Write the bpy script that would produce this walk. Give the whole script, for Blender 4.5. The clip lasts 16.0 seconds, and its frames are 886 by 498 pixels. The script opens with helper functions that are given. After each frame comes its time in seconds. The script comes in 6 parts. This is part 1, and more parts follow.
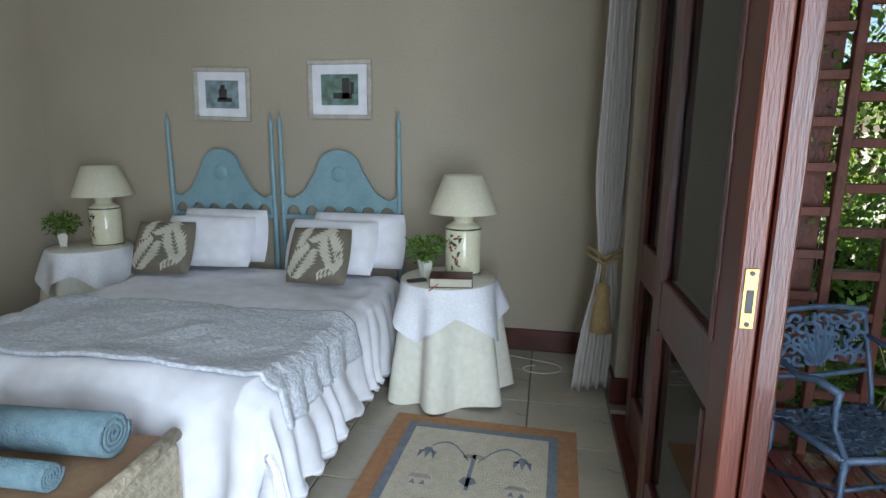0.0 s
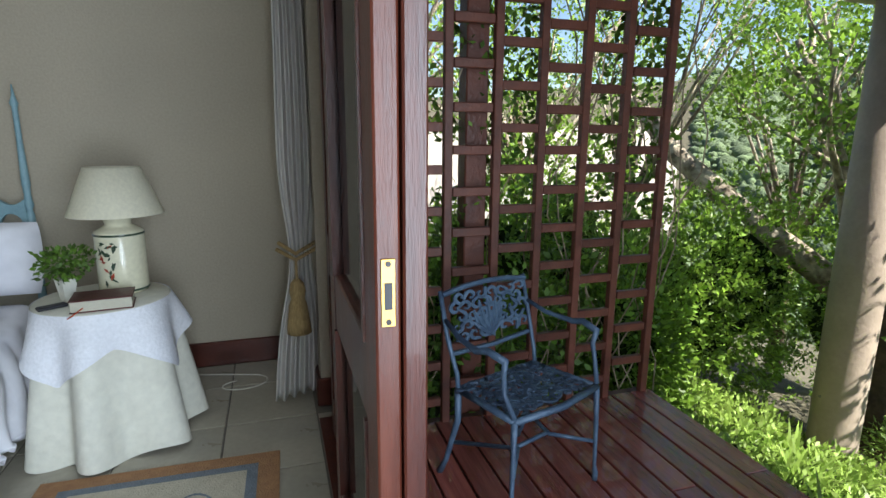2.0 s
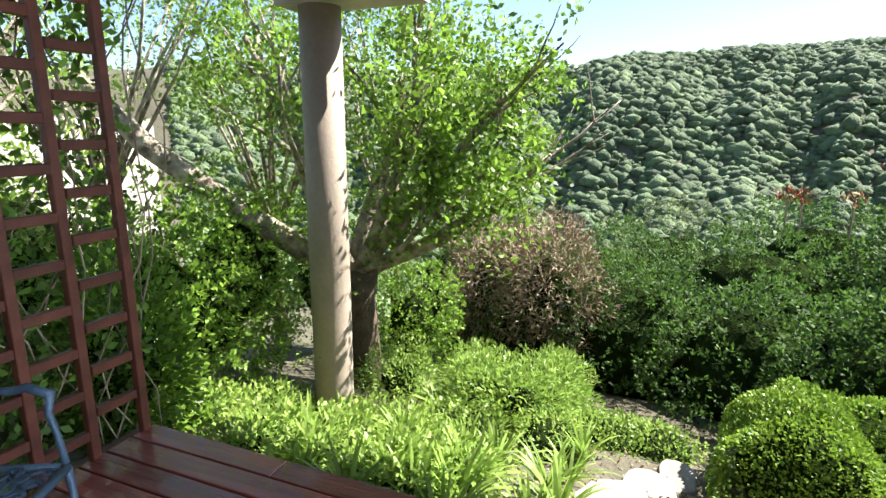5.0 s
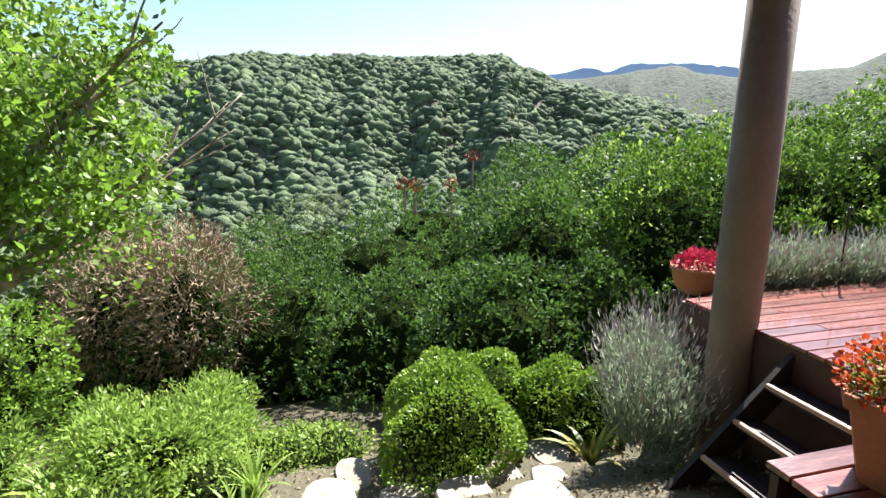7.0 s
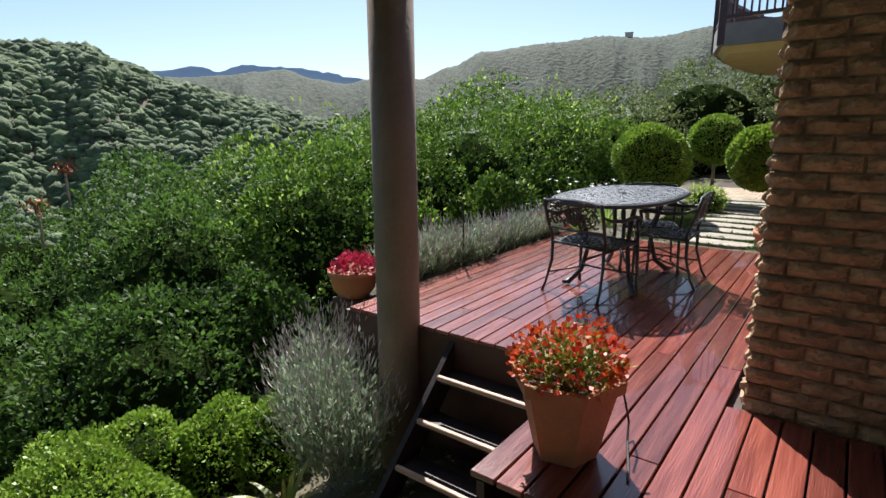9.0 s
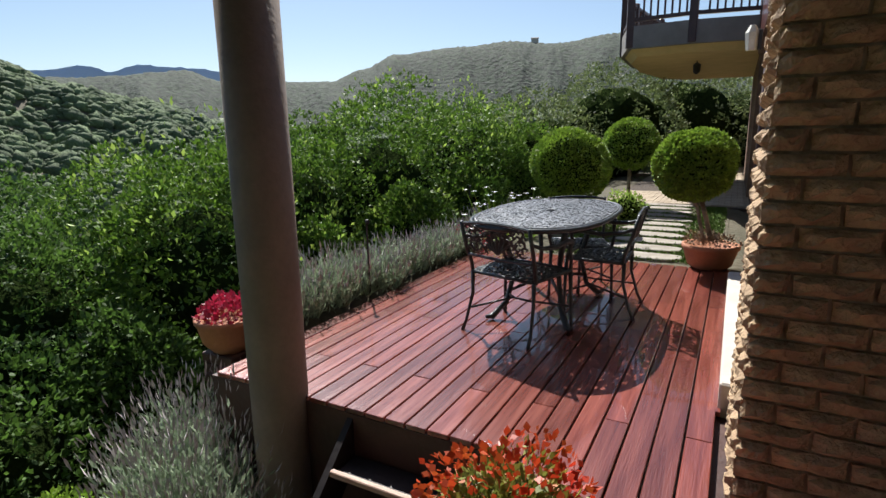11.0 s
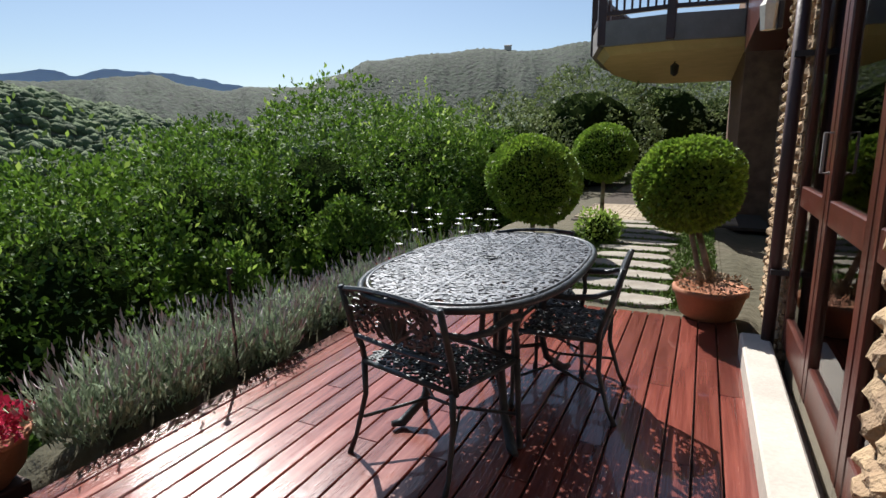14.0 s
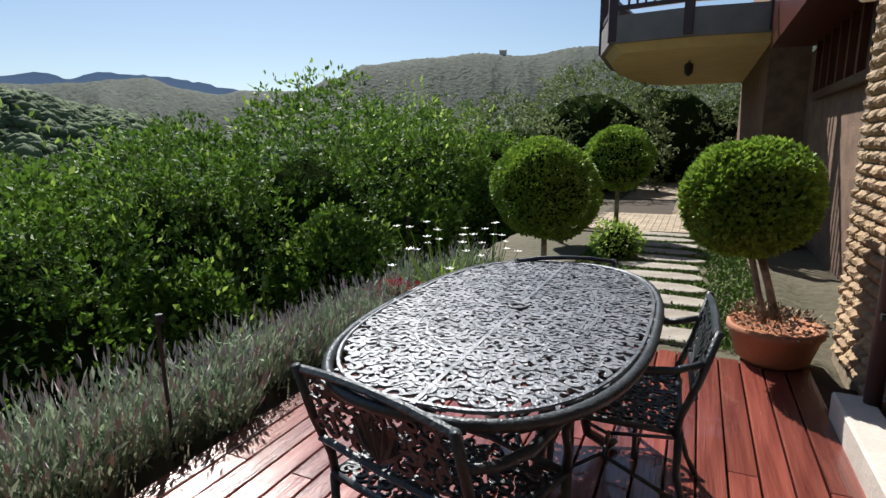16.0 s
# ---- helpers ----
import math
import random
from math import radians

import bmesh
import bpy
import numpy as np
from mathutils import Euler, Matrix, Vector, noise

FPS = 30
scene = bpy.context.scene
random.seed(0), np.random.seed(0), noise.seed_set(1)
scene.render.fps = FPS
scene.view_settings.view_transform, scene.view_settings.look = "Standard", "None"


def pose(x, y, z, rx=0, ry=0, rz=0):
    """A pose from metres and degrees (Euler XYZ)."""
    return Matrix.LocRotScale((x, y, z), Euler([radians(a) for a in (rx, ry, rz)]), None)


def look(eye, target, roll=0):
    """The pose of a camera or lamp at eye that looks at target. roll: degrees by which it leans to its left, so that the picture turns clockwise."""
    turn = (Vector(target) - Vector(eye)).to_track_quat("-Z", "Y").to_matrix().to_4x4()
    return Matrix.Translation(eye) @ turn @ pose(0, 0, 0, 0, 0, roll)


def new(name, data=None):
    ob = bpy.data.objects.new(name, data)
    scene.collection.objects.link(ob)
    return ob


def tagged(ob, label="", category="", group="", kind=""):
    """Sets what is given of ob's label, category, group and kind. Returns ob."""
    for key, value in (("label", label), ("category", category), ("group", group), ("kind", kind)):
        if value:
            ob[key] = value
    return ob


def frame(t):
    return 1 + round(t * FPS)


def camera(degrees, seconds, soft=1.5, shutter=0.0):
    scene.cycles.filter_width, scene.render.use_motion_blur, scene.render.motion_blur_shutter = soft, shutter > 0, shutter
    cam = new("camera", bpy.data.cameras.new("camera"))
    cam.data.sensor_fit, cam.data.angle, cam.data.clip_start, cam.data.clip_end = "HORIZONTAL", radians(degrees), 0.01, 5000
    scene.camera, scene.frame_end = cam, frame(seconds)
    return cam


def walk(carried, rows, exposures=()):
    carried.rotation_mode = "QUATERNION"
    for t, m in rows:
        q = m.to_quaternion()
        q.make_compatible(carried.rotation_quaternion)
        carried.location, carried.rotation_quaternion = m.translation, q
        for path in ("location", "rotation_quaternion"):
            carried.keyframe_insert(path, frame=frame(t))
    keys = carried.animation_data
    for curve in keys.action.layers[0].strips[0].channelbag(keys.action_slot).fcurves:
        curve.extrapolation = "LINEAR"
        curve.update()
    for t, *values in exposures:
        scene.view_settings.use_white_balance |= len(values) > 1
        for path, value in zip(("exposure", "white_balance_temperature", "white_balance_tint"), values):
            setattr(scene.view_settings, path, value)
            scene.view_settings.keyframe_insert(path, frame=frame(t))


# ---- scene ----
cam = camera(78.8, 16.0)
METRES, EYE, TILT, LEAN, TURN = 4.6, 1.30, 0.0, 0.0, 10.8
ROWS = [
    (0.0, 0.0, 0.0, 0.0, 0.07, -11.27, -0.36),
    (0.5, 0.0109, 0.0077, -0.0001, -6.82, -11.28, -0.44),
    (1.0, 0.0234, 0.0161, -0.0008, -14.23, -11.5, -0.47),
    (1.5, 0.0402, 0.0301, -0.004, -21.35, -11.68, -0.47),
    (2.0, 0.0533, 0.039, -0.0069, -28.29, -11.84, -0.48),
    (2.5, 0.0631, 0.0446, -0.0069, -34.92, -11.97, -0.42),
    (3.0, 0.0704, 0.0544, -0.0062, -41.4, -12.03, -0.45),
    (3.5, 0.0796, 0.062, -0.005, -49.55, -12.09, -0.48),
    (4.0, 0.0894, 0.0604, -0.0062, -59.2, -12.19, -0.39),
    (6.5, 0.1774, 0.0559, -0.0078, -106.93, -12.27, -0.28),
    (7.0, 0.2029, 0.0437, -0.0142, -115.94, -12.21, -0.2),
    (7.5, 0.2305, 0.0227, -0.0172, -125.48, -12.15, -0.06),
    (8.0, 0.2511, 0.0137, -0.0136, -136.28, -12.09, 0.07),
    (8.5, 0.2691, 0.0052, -0.0098, -147.09, -12.13, 0.33),
    (9.0, 0.2896, -0.0103, -0.0083, -153.8, -12.16, 0.49),
    (9.5, 0.309, -0.0438, -0.0038, -157.15, -12.19, 0.6),
    (10.0, 0.3223, -0.0836, -0.0029, -159.5, -12.14, 0.74),
    (12.5, 0.3365, -0.3428, 0.0086, -164.63, -11.72, 0.8),
    (13.0, 0.3321, -0.3916, 0.0067, -164.95, -11.62, 0.77),
    (13.5, 0.3338, -0.4412, 0.006, -165.1, -11.49, 0.77),
    (14.0, 0.3349, -0.4915, 0.0048, -165.24, -11.39, 0.77),
    (14.5, 0.3387, -0.5441, 0.0033, -165.39, -11.28, 0.72),
    (15.0, 0.3535, -0.5883, 0.0032, -165.55, -11.19, 0.72),
    (15.5, 0.3724, -0.6245, 0.0042, -165.68, -11.13, 0.66),
    (16.0, 0.3881, -0.6549, 0.0025, -165.75, -10.96, 0.6),
]
EXPOSURES = [(0.0, 1.7), (1.5, 1.6), (3.0, 1.68), (4.0, 1.95), (7.0, 1.75), (8.5, 1.2), (10.0, 0.9), (16.0, 0.65)]
walk(cam, [(t, pose(0, 0, EYE, TILT, LEAN, TURN) @ pose(METRES * x, METRES * y, METRES * z, 90 + pitch, roll, yaw)) for t, x, y, z, yaw, pitch, roll in ROWS],
     exposures=EXPOSURES)

# world, sun, exposure
SUN_EL, SUN_DIR = 48.0, Vector((0.435, -0.508, 0.743)).normalized()
world = bpy.data.worlds.new("world")
scene.world = world
world.use_nodes = True
wn = world.node_tree
sky = wn.nodes.new("ShaderNodeTexSky")
sky.sky_type = "NISHITA"
sky.sun_disc = False
sky.sun_elevation = radians(SUN_EL)
sky.sun_rotation = math.atan2(SUN_DIR.x, SUN_DIR.y)
sky.air_density, sky.dust_density, sky.ozone_density = 1.0, 0.5, 2.5
wn.links.new(sky.outputs[0], wn.nodes["Background"].inputs[0])
wn.nodes["Background"].inputs[1].default_value = 0.068
sun = new("sun", bpy.data.lights.new("sun", "SUN"))
sun.data.energy, sun.data.angle, sun.data.color = 5.0, radians(0.5), (1.0, 0.965, 0.92)
sun.matrix_world = look(SUN_DIR * 30, (0, 0, 0))
# daylight that reaches the room through the south half of its wide door opening
room_light = new("window_light", bpy.data.lights.new("window_light", "AREA"))
room_light.data.shape, room_light.data.size, room_light.data.size_y = "RECTANGLE", 1.2, 1.9
room_light.data.energy, room_light.data.color = 36, (0.72, 0.86, 1.0)
room_light.matrix_world = look((0.60, -0.85, 1.1), (-1.9, 2.6, 1.0))


# ---- materials ----
def material(name, c1, c2=None, scale=6.0, rough=0.7, bump=0.2, fine=60.0, metal=0.0, stretch=(1, 1, 1), vary=0.0,
             island=0.0, detail=5.0, bias=(0.35, 0.65), coat=0.0, thin=0.0, space="Object", bump_d=0.01, spec=None):
    m = bpy.data.materials.new(name)
    m.use_nodes = True
    nt = m.node_tree
    b = nt.nodes["Principled BSDF"]
    N, L = nt.nodes.new, nt.links.new
    tc, mp = N("ShaderNodeTexCoord"), N("ShaderNodeMapping")
    mp.inputs["Scale"].default_value = stretch
    L(tc.outputs[space], mp.inputs[0])
    no, ra = N("ShaderNodeTexNoise"), N("ShaderNodeValToRGB")
    no.inputs["Scale"].default_value, no.inputs["Detail"].default_value = scale, detail
    L(mp.outputs[0], no.inputs["Vector"])
    c2 = c2 or tuple(v * 0.75 for v in c1)
    ra.color_ramp.elements[0].position, ra.color_ramp.elements[1].position = bias
    ra.color_ramp.elements[0].color, ra.color_ramp.elements[1].color = (*c2, 1), (*c1, 1)
    L(no.outputs[0], ra.inputs[0])
    col = ra.outputs[0]
    fi = N("ShaderNodeTexNoise")
    fi.inputs["Scale"].default_value, fi.inputs["Detail"].default_value = fine, 4
    L(mp.outputs[0], fi.inputs["Vector"])
    hs = N("ShaderNodeHueSaturation")
    L(col, hs.inputs["Color"])
    base = N("ShaderNodeMapRange")
    base.inputs["To Min"].default_value, base.inputs["To Max"].default_value = 0.85, 1.15
    L(fi.outputs[0], base.inputs[0])
    val = base.outputs[0]
    for amount, node, out in ((vary, "ShaderNodeObjectInfo", "Random"), (island, "ShaderNodeNewGeometry", "Random Per Island")):
        if amount:
            r, mr, mu = N(node), N("ShaderNodeMapRange"), N("ShaderNodeMath")
            mr.inputs["To Min"].default_value, mr.inputs["To Max"].default_value = 1 - amount, 1 + amount
            mu.operation = "MULTIPLY"
            L(r.outputs[out], mr.inputs[0])
            L(mr.outputs[0], mu.inputs[0])
            L(val, mu.inputs[1])
            val = mu.outputs[0]
    L(val, hs.inputs["Value"])
    L(hs.outputs[0], b.inputs["Base Color"])
    rr = N("ShaderNodeMapRange")
    rr.inputs["To Min"].default_value, rr.inputs["To Max"].default_value = max(0.02, rough - 0.1), min(1, rough + 0.1)
    L(no.outputs[0], rr.inputs[0])
    L(rr.outputs[0], b.inputs["Roughness"])
    b.inputs["Metallic"].default_value = metal
    if spec is not None:
        b.inputs["Specular IOR Level"].default_value = spec
    b.inputs["Coat Weight"].default_value = coat
    if bump:
        bu = N("ShaderNodeBump")
        bu.inputs["Strength"].default_value, bu.inputs["Distance"].default_value = bump, bump_d
        L(fi.outputs[0], bu.inputs["Height"])
        L(bu.outputs[0], b.inputs["Normal"])
    if thin:
        tr, mx, out = N("ShaderNodeBsdfTranslucent"), N("ShaderNodeMixShader"), nt.nodes["Material Output"]
        mx.inputs[0].default_value = thin
        L(hs.outputs[0], tr.inputs[0])
        L(b.outputs[0], mx.inputs[1])
        L(tr.outputs[0], mx.inputs[2])
        L(mx.outputs[0], out.inputs[0])
    return m


def glass_material():
    m = bpy.data.materials.new("pane_glass")
    m.use_nodes = True
    nt = m.node_tree
    nt.nodes.clear()
    N, L = nt.nodes.new, nt.links.new
    out, mx, tr, gl, fr = N("ShaderNodeOutputMaterial"), N("ShaderNodeMixShader"), N("ShaderNodeBsdfTransparent"), N("ShaderNodeBsdfGlossy"), N("ShaderNodeFresnel")
    gl.inputs["Roughness"].default_value = 0.02
    fr.inputs[0].default_value = 1.5
    L(fr.outputs[0], mx.inputs[0])
    L(tr.outputs[0], mx.inputs[1])
    L(gl.outputs[0], mx.inputs[2])
    L(mx.outputs[0], out.inputs[0])
    return m


GLASS = glass_material()
WALL = material("beige_wall_paint", (0.41, 0.355, 0.27), (0.37, 0.32, 0.245), 1.2, 0.85, 0.12, 90)
CEIL = material("white_ceiling_paint", (0.75, 0.74, 0.70), (0.7, 0.69, 0.66), 2, 0.9, 0.05)
TILE = material("floor_tile", (0.40, 0.36, 0.28), (0.33, 0.30, 0.24), 3, 0.3, 0.08, 40, vary=0.06)
GROUT = material("grout", (0.2, 0.18, 0.15), None, 20, 0.9)
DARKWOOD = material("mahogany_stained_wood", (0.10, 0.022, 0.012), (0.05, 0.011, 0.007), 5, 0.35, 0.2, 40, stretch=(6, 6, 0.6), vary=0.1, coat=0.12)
# lighter copy of the mahogany, light put into the lock stile's colour
EDGEWOOD = material("mahogany_lit_copy", (0.125, 0.03, 0.015), (0.08, 0.018, 0.009), 5, 0.35, 0.2, 40, stretch=(6, 6, 0.6))
DECKWOOD = material("oiled_deck_wood", (0.25, 0.068, 0.048), (0.11, 0.026, 0.02), 3.0, 0.24, 0.5, 14, stretch=(9, 0.5, 9), vary=0.32, coat=0.55, bias=(0.3, 0.7), bump_d=0.006)
DECKEDGE = material("dark_deck_frame", (0.07, 0.028, 0.02), (0.04, 0.017, 0.013), 4, 0.6, 0.4, 30)
# step wood twice: near-black for shade, pale for edges in the sun
STEPSHADE = material("shaded_step_wood", (0.022, 0.013, 0.012), (0.012, 0.008, 0.008), 6, 0.6, 0.4, 30)
STEPLIT = material("sunlit_step_edge_wood", (0.50, 0.35, 0.27), (0.35, 0.22, 0.16), 6, 0.5, 0.4, 30, stretch=(1, 8, 8))
SKIRT = material("dark_red_skirting", (0.10, 0.022, 0.012), (0.06, 0.014, 0.008), 6, 0.35, 0.1)
TRELLIS = material("trellis_wood", (0.13, 0.038, 0.021), (0.07, 0.02, 0.012), 8, 0.5, 0.3, 60, vary=0.2)
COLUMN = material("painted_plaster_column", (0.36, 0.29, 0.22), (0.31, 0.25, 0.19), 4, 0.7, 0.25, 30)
# darker copy of COLUMN, with its backlit side's shade in the colour
COLUMNSHADE = material("shaded_plaster_column", (0.24, 0.185, 0.14), (0.19, 0.145, 0.11), 3, 0.7, 0.3, 30)
BRICK = material("rough_clay_brick", (0.42, 0.30, 0.18), (0.27, 0.18, 0.11), 9, 0.9, 1.0, 45, vary=0.18, bump_d=0.02)
MORTAR = material("brick_mortar", (0.30, 0.24, 0.17), (0.2, 0.15, 0.1), 20, 0.95, 0.6, 60)
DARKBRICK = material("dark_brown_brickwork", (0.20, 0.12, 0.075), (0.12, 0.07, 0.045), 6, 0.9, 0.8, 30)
PLINTH = material("pale_painted_plinth", (0.55, 0.50, 0.44), (0.45, 0.41, 0.36), 4, 0.75, 0.3)
CREAM = material("cream_painted_render", (0.60, 0.47, 0.24), (0.52, 0.41, 0.2), 3, 0.85, 0.2)
GREYREND = material("grey_render", (0.24, 0.22, 0.21), (0.19, 0.17, 0.16), 3, 0.85, 0.2)
RAILS = material("dark_stained_balusters", (0.06, 0.03, 0.03), None, 6, 0.5)
LINEN = material("white_bed_linen", (0.80, 0.79, 0.83), (0.74, 0.73, 0.78), 3, 0.85, 0.25, 14, bump_d=0.01)
QUILT = material("pale_textured_quilt", (0.68, 0.69, 0.74), (0.52, 0.55, 0.60), 60, 0.85, 0.8, 70, bump_d=0.01, bias=(0.4, 0.6))
VALANCE = material("cream_valance_cloth", (0.70, 0.70, 0.62), (0.62, 0.62, 0.55), 4, 0.9, 0.3, 30)
CLOTH = material("cream_table_cloth", (0.72, 0.70, 0.60), (0.66, 0.64, 0.55), 4, 0.9, 0.3, 30)
LACE = material("white_overcloth", (0.80, 0.80, 0.84), (0.74, 0.74, 0.78), 5, 0.9, 0.3, 80)
CURTAIN = material("silver_cream_curtain", (0.62, 0.58, 0.53), (0.52, 0.49, 0.45), 4, 0.5, 0.2, 40, stretch=(4, 4, 0.5))
TASSEL = material("golden_tassel", (0.42, 0.29, 0.12), (0.28, 0.18, 0.07), 30, 0.7, 0.8, 60, stretch=(6, 6, 1))
BLUEPAINT = material("duck_egg_blue_paint", (0.22, 0.36, 0.40), (0.18, 0.30, 0.34), 5, 0.5, 0.15)
SHADE = material("cream_lamp_shade", (0.82, 0.78, 0.62), (0.78, 0.73, 0.57), 5, 0.8, 0.1, 90, thin=0.25)
CERAMIC = material("cream_ceramic", (0.72, 0.68, 0.50), (0.68, 0.64, 0.47), 5, 0.2, 0.0)
BANDGREEN = material("dark_green_band", (0.05, 0.08, 0.05), None, 5, 0.3, 0)
REDPAINT = material("painted_red_flower", (0.45, 0.06, 0.03), None, 9, 0.4, 0)
CUSHION = material("grey_brown_cushion", (0.17, 0.145, 0.105), (0.13, 0.11, 0.08), 4, 0.6, 0.3, 90)
MOTIF = material("pale_leaf_motif", (0.50, 0.47, 0.38), (0.42, 0.40, 0.32), 9, 0.6, 0.3, 90)
TOWEL = material("aqua_towel", (0.22, 0.34, 0.39), (0.17, 0.27, 0.32), 30, 0.95, 1.0, 140)
WICKER = material("pale_wicker", (0.55, 0.48, 0.37), (0.35, 0.29, 0.2), 40, 0.8, 1.0, 120)
BENCHTOP = material("tan_bench_top", (0.36, 0.22, 0.12), (0.28, 0.16, 0.09), 5, 0.6, 0.4, 60)
RUGCREAM = material("cream_rug_wool", (0.58, 0.52, 0.40), (0.50, 0.45, 0.34), 30, 0.95, 0.8, 160)
RUGTAN = material("tan_rug_border", (0.42, 0.22, 0.10), (0.34, 0.17, 0.08), 30, 0.95, 0.8, 160)
RUGBLUE = material("grey_blue_rug_wool", (0.20, 0.23, 0.27), (0.16, 0.19, 0.22), 30, 0.95, 0.8, 160)
RUGPINK = material("dusty_rug_wool", (0.42, 0.36, 0.31), None, 30, 0.95, 0.8, 160)
BRASS = material("polished_brass", (0.72, 0.44, 0.13), (0.6, 0.35, 0.1), 12, 0.45, 0.05, metal=1.0)
BLACK = material("black_metal", (0.02, 0.02, 0.025), None, 6, 0.5, 0.1)
IRONBLUE = material("blue_grey_cast_metal", (0.085, 0.135, 0.20), (0.05, 0.08, 0.13), 14, 0.45, 0.4, 80, metal=0.2)
# same metal as IRONBLUE, darkened to near black for shadow
IRON = material("shaded_cast_metal", (0.045, 0.055, 0.06), (0.03, 0.036, 0.04), 14, 0.4, 0.4, 80, metal=0.3)
IRONTOP = material("weathered_cast_tabletop", (0.19, 0.20, 0.215), (0.10, 0.11, 0.12), 14, 0.4, 0.5, 80, metal=0.4)
TERRA = material("terracotta", (0.46, 0.19, 0.09), (0.36, 0.15, 0.08), 5, 0.8, 0.4, 50)
SOIL = material("dark_soil", (0.07, 0.05, 0.035), (0.04, 0.03, 0.02), 12, 0.95, 1.0, 60)
BOOKCOVER = material("dark_red_leather", (0.10, 0.02, 0.02), None, 8, 0.5, 0.2)
PAGES = material("page_edges", (0.55, 0.52, 0.42), (0.45, 0.42, 0.33), 60, 0.7, 0.3, 200, stretch=(1, 1, 30))
WHITE = material("white_paint", (0.72, 0.70, 0.62), (0.62, 0.60, 0.52), 12, 0.6, 0.2)
FRAMEWOOD = material("whitewashed_frame_wood", (0.50, 0.47, 0.40), (0.38, 0.35, 0.30), 14, 0.7, 0.3, 60)
PRINTA = material("grey_blue_print", (0.26, 0.33, 0.36), (0.16, 0.2, 0.2), 18, 0.6, 0, bias=(0.4, 0.6))
PRINTB = material("green_print", (0.16, 0.27, 0.24), (0.10, 0.14, 0.1), 18, 0.6, 0, bias=(0.4, 0.6))
FIGURE = material("dark_print_shape", (0.05, 0.045, 0.04), None, 18, 0.7, 0)
LEAF = material("glossy_green_leaves", (0.13, 0.235, 0.027), (0.075, 0.15, 0.02), 1.5, 0.62, 0, island=0.55, thin=0.33)
LEAFTREE = material("sunlit_tree_leaves", (0.23, 0.37, 0.045), (0.12, 0.22, 0.028), 1.5, 0.45, 0, island=0.55, thin=0.48)
LEAFDARK = material("dark_hedge_leaves", (0.09, 0.17, 0.03), (0.05, 0.105, 0.02), 1.0, 0.68, 0, island=0.5, thin=0.4)
LEAFLIME = material("lime_green_leaves", (0.33, 0.45, 0.09), (0.21, 0.34, 0.06), 2.0, 0.5, 0, island=0.4, thin=0.4)
LEAFBOX = material("clipped_box_leaves", (0.26, 0.385, 0.05), (0.15, 0.265, 0.03), 8, 0.5, 0, island=0.4, thin=0.3)
LEAFGREY = material("silver_lavender_leaves", (0.37, 0.45, 0.31), (0.25, 0.33, 0.21), 6, 0.85, 0, island=0.3, thin=0.2)
LAVTIP = material("dried_lavender_heads", (0.46, 0.41, 0.43), (0.36, 0.33, 0.32), 6, 0.9, 0, island=0.3)
LEAFOLIVE = material("olive_brush_leaves", (0.19, 0.24, 0.085), (0.11, 0.15, 0.055), 1.5, 0.7, 0, island=0.45, thin=0.3)
TWIG = material("dry_brown_twigs", (0.40, 0.31, 0.21), (0.24, 0.17, 0.11), 6, 0.9, 0, island=0.3)
# near-black filling for crowns, in place of the shade between leaves
COREMAT = material("crown_inner_shade", (0.022, 0.035, 0.010), (0.012, 0.02, 0.006), 9, 1.0, 1.0, 30, bump_d=0.05, spec=0.0)
BARK = material("pale_mottled_bark", (0.48, 0.41, 0.31), (0.12, 0.09, 0.06), 7, 0.9, 0.8, 40, bump_d=0.02)
BARKDARK = material("brown_bark", (0.14, 0.095, 0.06), (0.07, 0.05, 0.03), 9, 0.9, 0.8, 40, bump_d=0.02)
REDFLOWER = material("red_petals", (0.55, 0.035, 0.015), (0.45, 0.09, 0.02), 9, 0.5, 0, island=0.3, thin=0.3)
PINKFLOWER = material("crimson_petals", (0.50, 0.03, 0.08), (0.32, 0.02, 0.05), 9, 0.5, 0, island=0.3, thin=0.3)
WHITEFLOWER = material("white_petals", (0.8, 0.8, 0.78), None, 9, 0.5, 0)
ORANGEFLOWER = material("orange_aloe_heads", (0.45, 0.10, 0.03), None, 9, 0.6, 0, island=0.2)
YELLOWLEAF = material("yellow_green_leaves", (0.30, 0.26, 0.05), (0.14, 0.2, 0.04), 9, 0.5, 0, island=0.3, thin=0.3)
STONE = material("pale_stepping_stone", (0.34, 0.31, 0.26), (0.24, 0.21, 0.17), 6, 0.85, 0.6, 40, vary=0.1)
PAVER = material("sandy_paver", (0.44, 0.36, 0.26), (0.34, 0.27, 0.19), 6, 0.85, 0.5, 40, vary=0.15)
WOODS = material("bushveld_canopy", (0.12, 0.165, 0.075), (0.07, 0.10, 0.05), 0.12, 1.0, 0.8, 1.4, island=0.28, bump_d=1.0)
FARWOODS = material("hazy_far_bush", (0.038, 0.062, 0.034), (0.007, 0.014, 0.010), 0.14, 1.0, 0.8, 0.16, bump_d=5.0)
GROUND = material("garden_and_hill_ground", (0.11, 0.095, 0.06), (0.07, 0.065, 0.035), 0.8, 0.95, 0.8, 9, bump_d=0.05)
FARHAZE = material("haze_blue_ridge", (0.60, 0.70, 0.83), (0.54, 0.64, 0.77), 0.004, 1.0, 0)
LAWN = material("lawn_strip", (0.13, 0.22, 0.03), (0.08, 0.15, 0.02), 9, 0.9, 0.8, 80, bump_d=0.02)


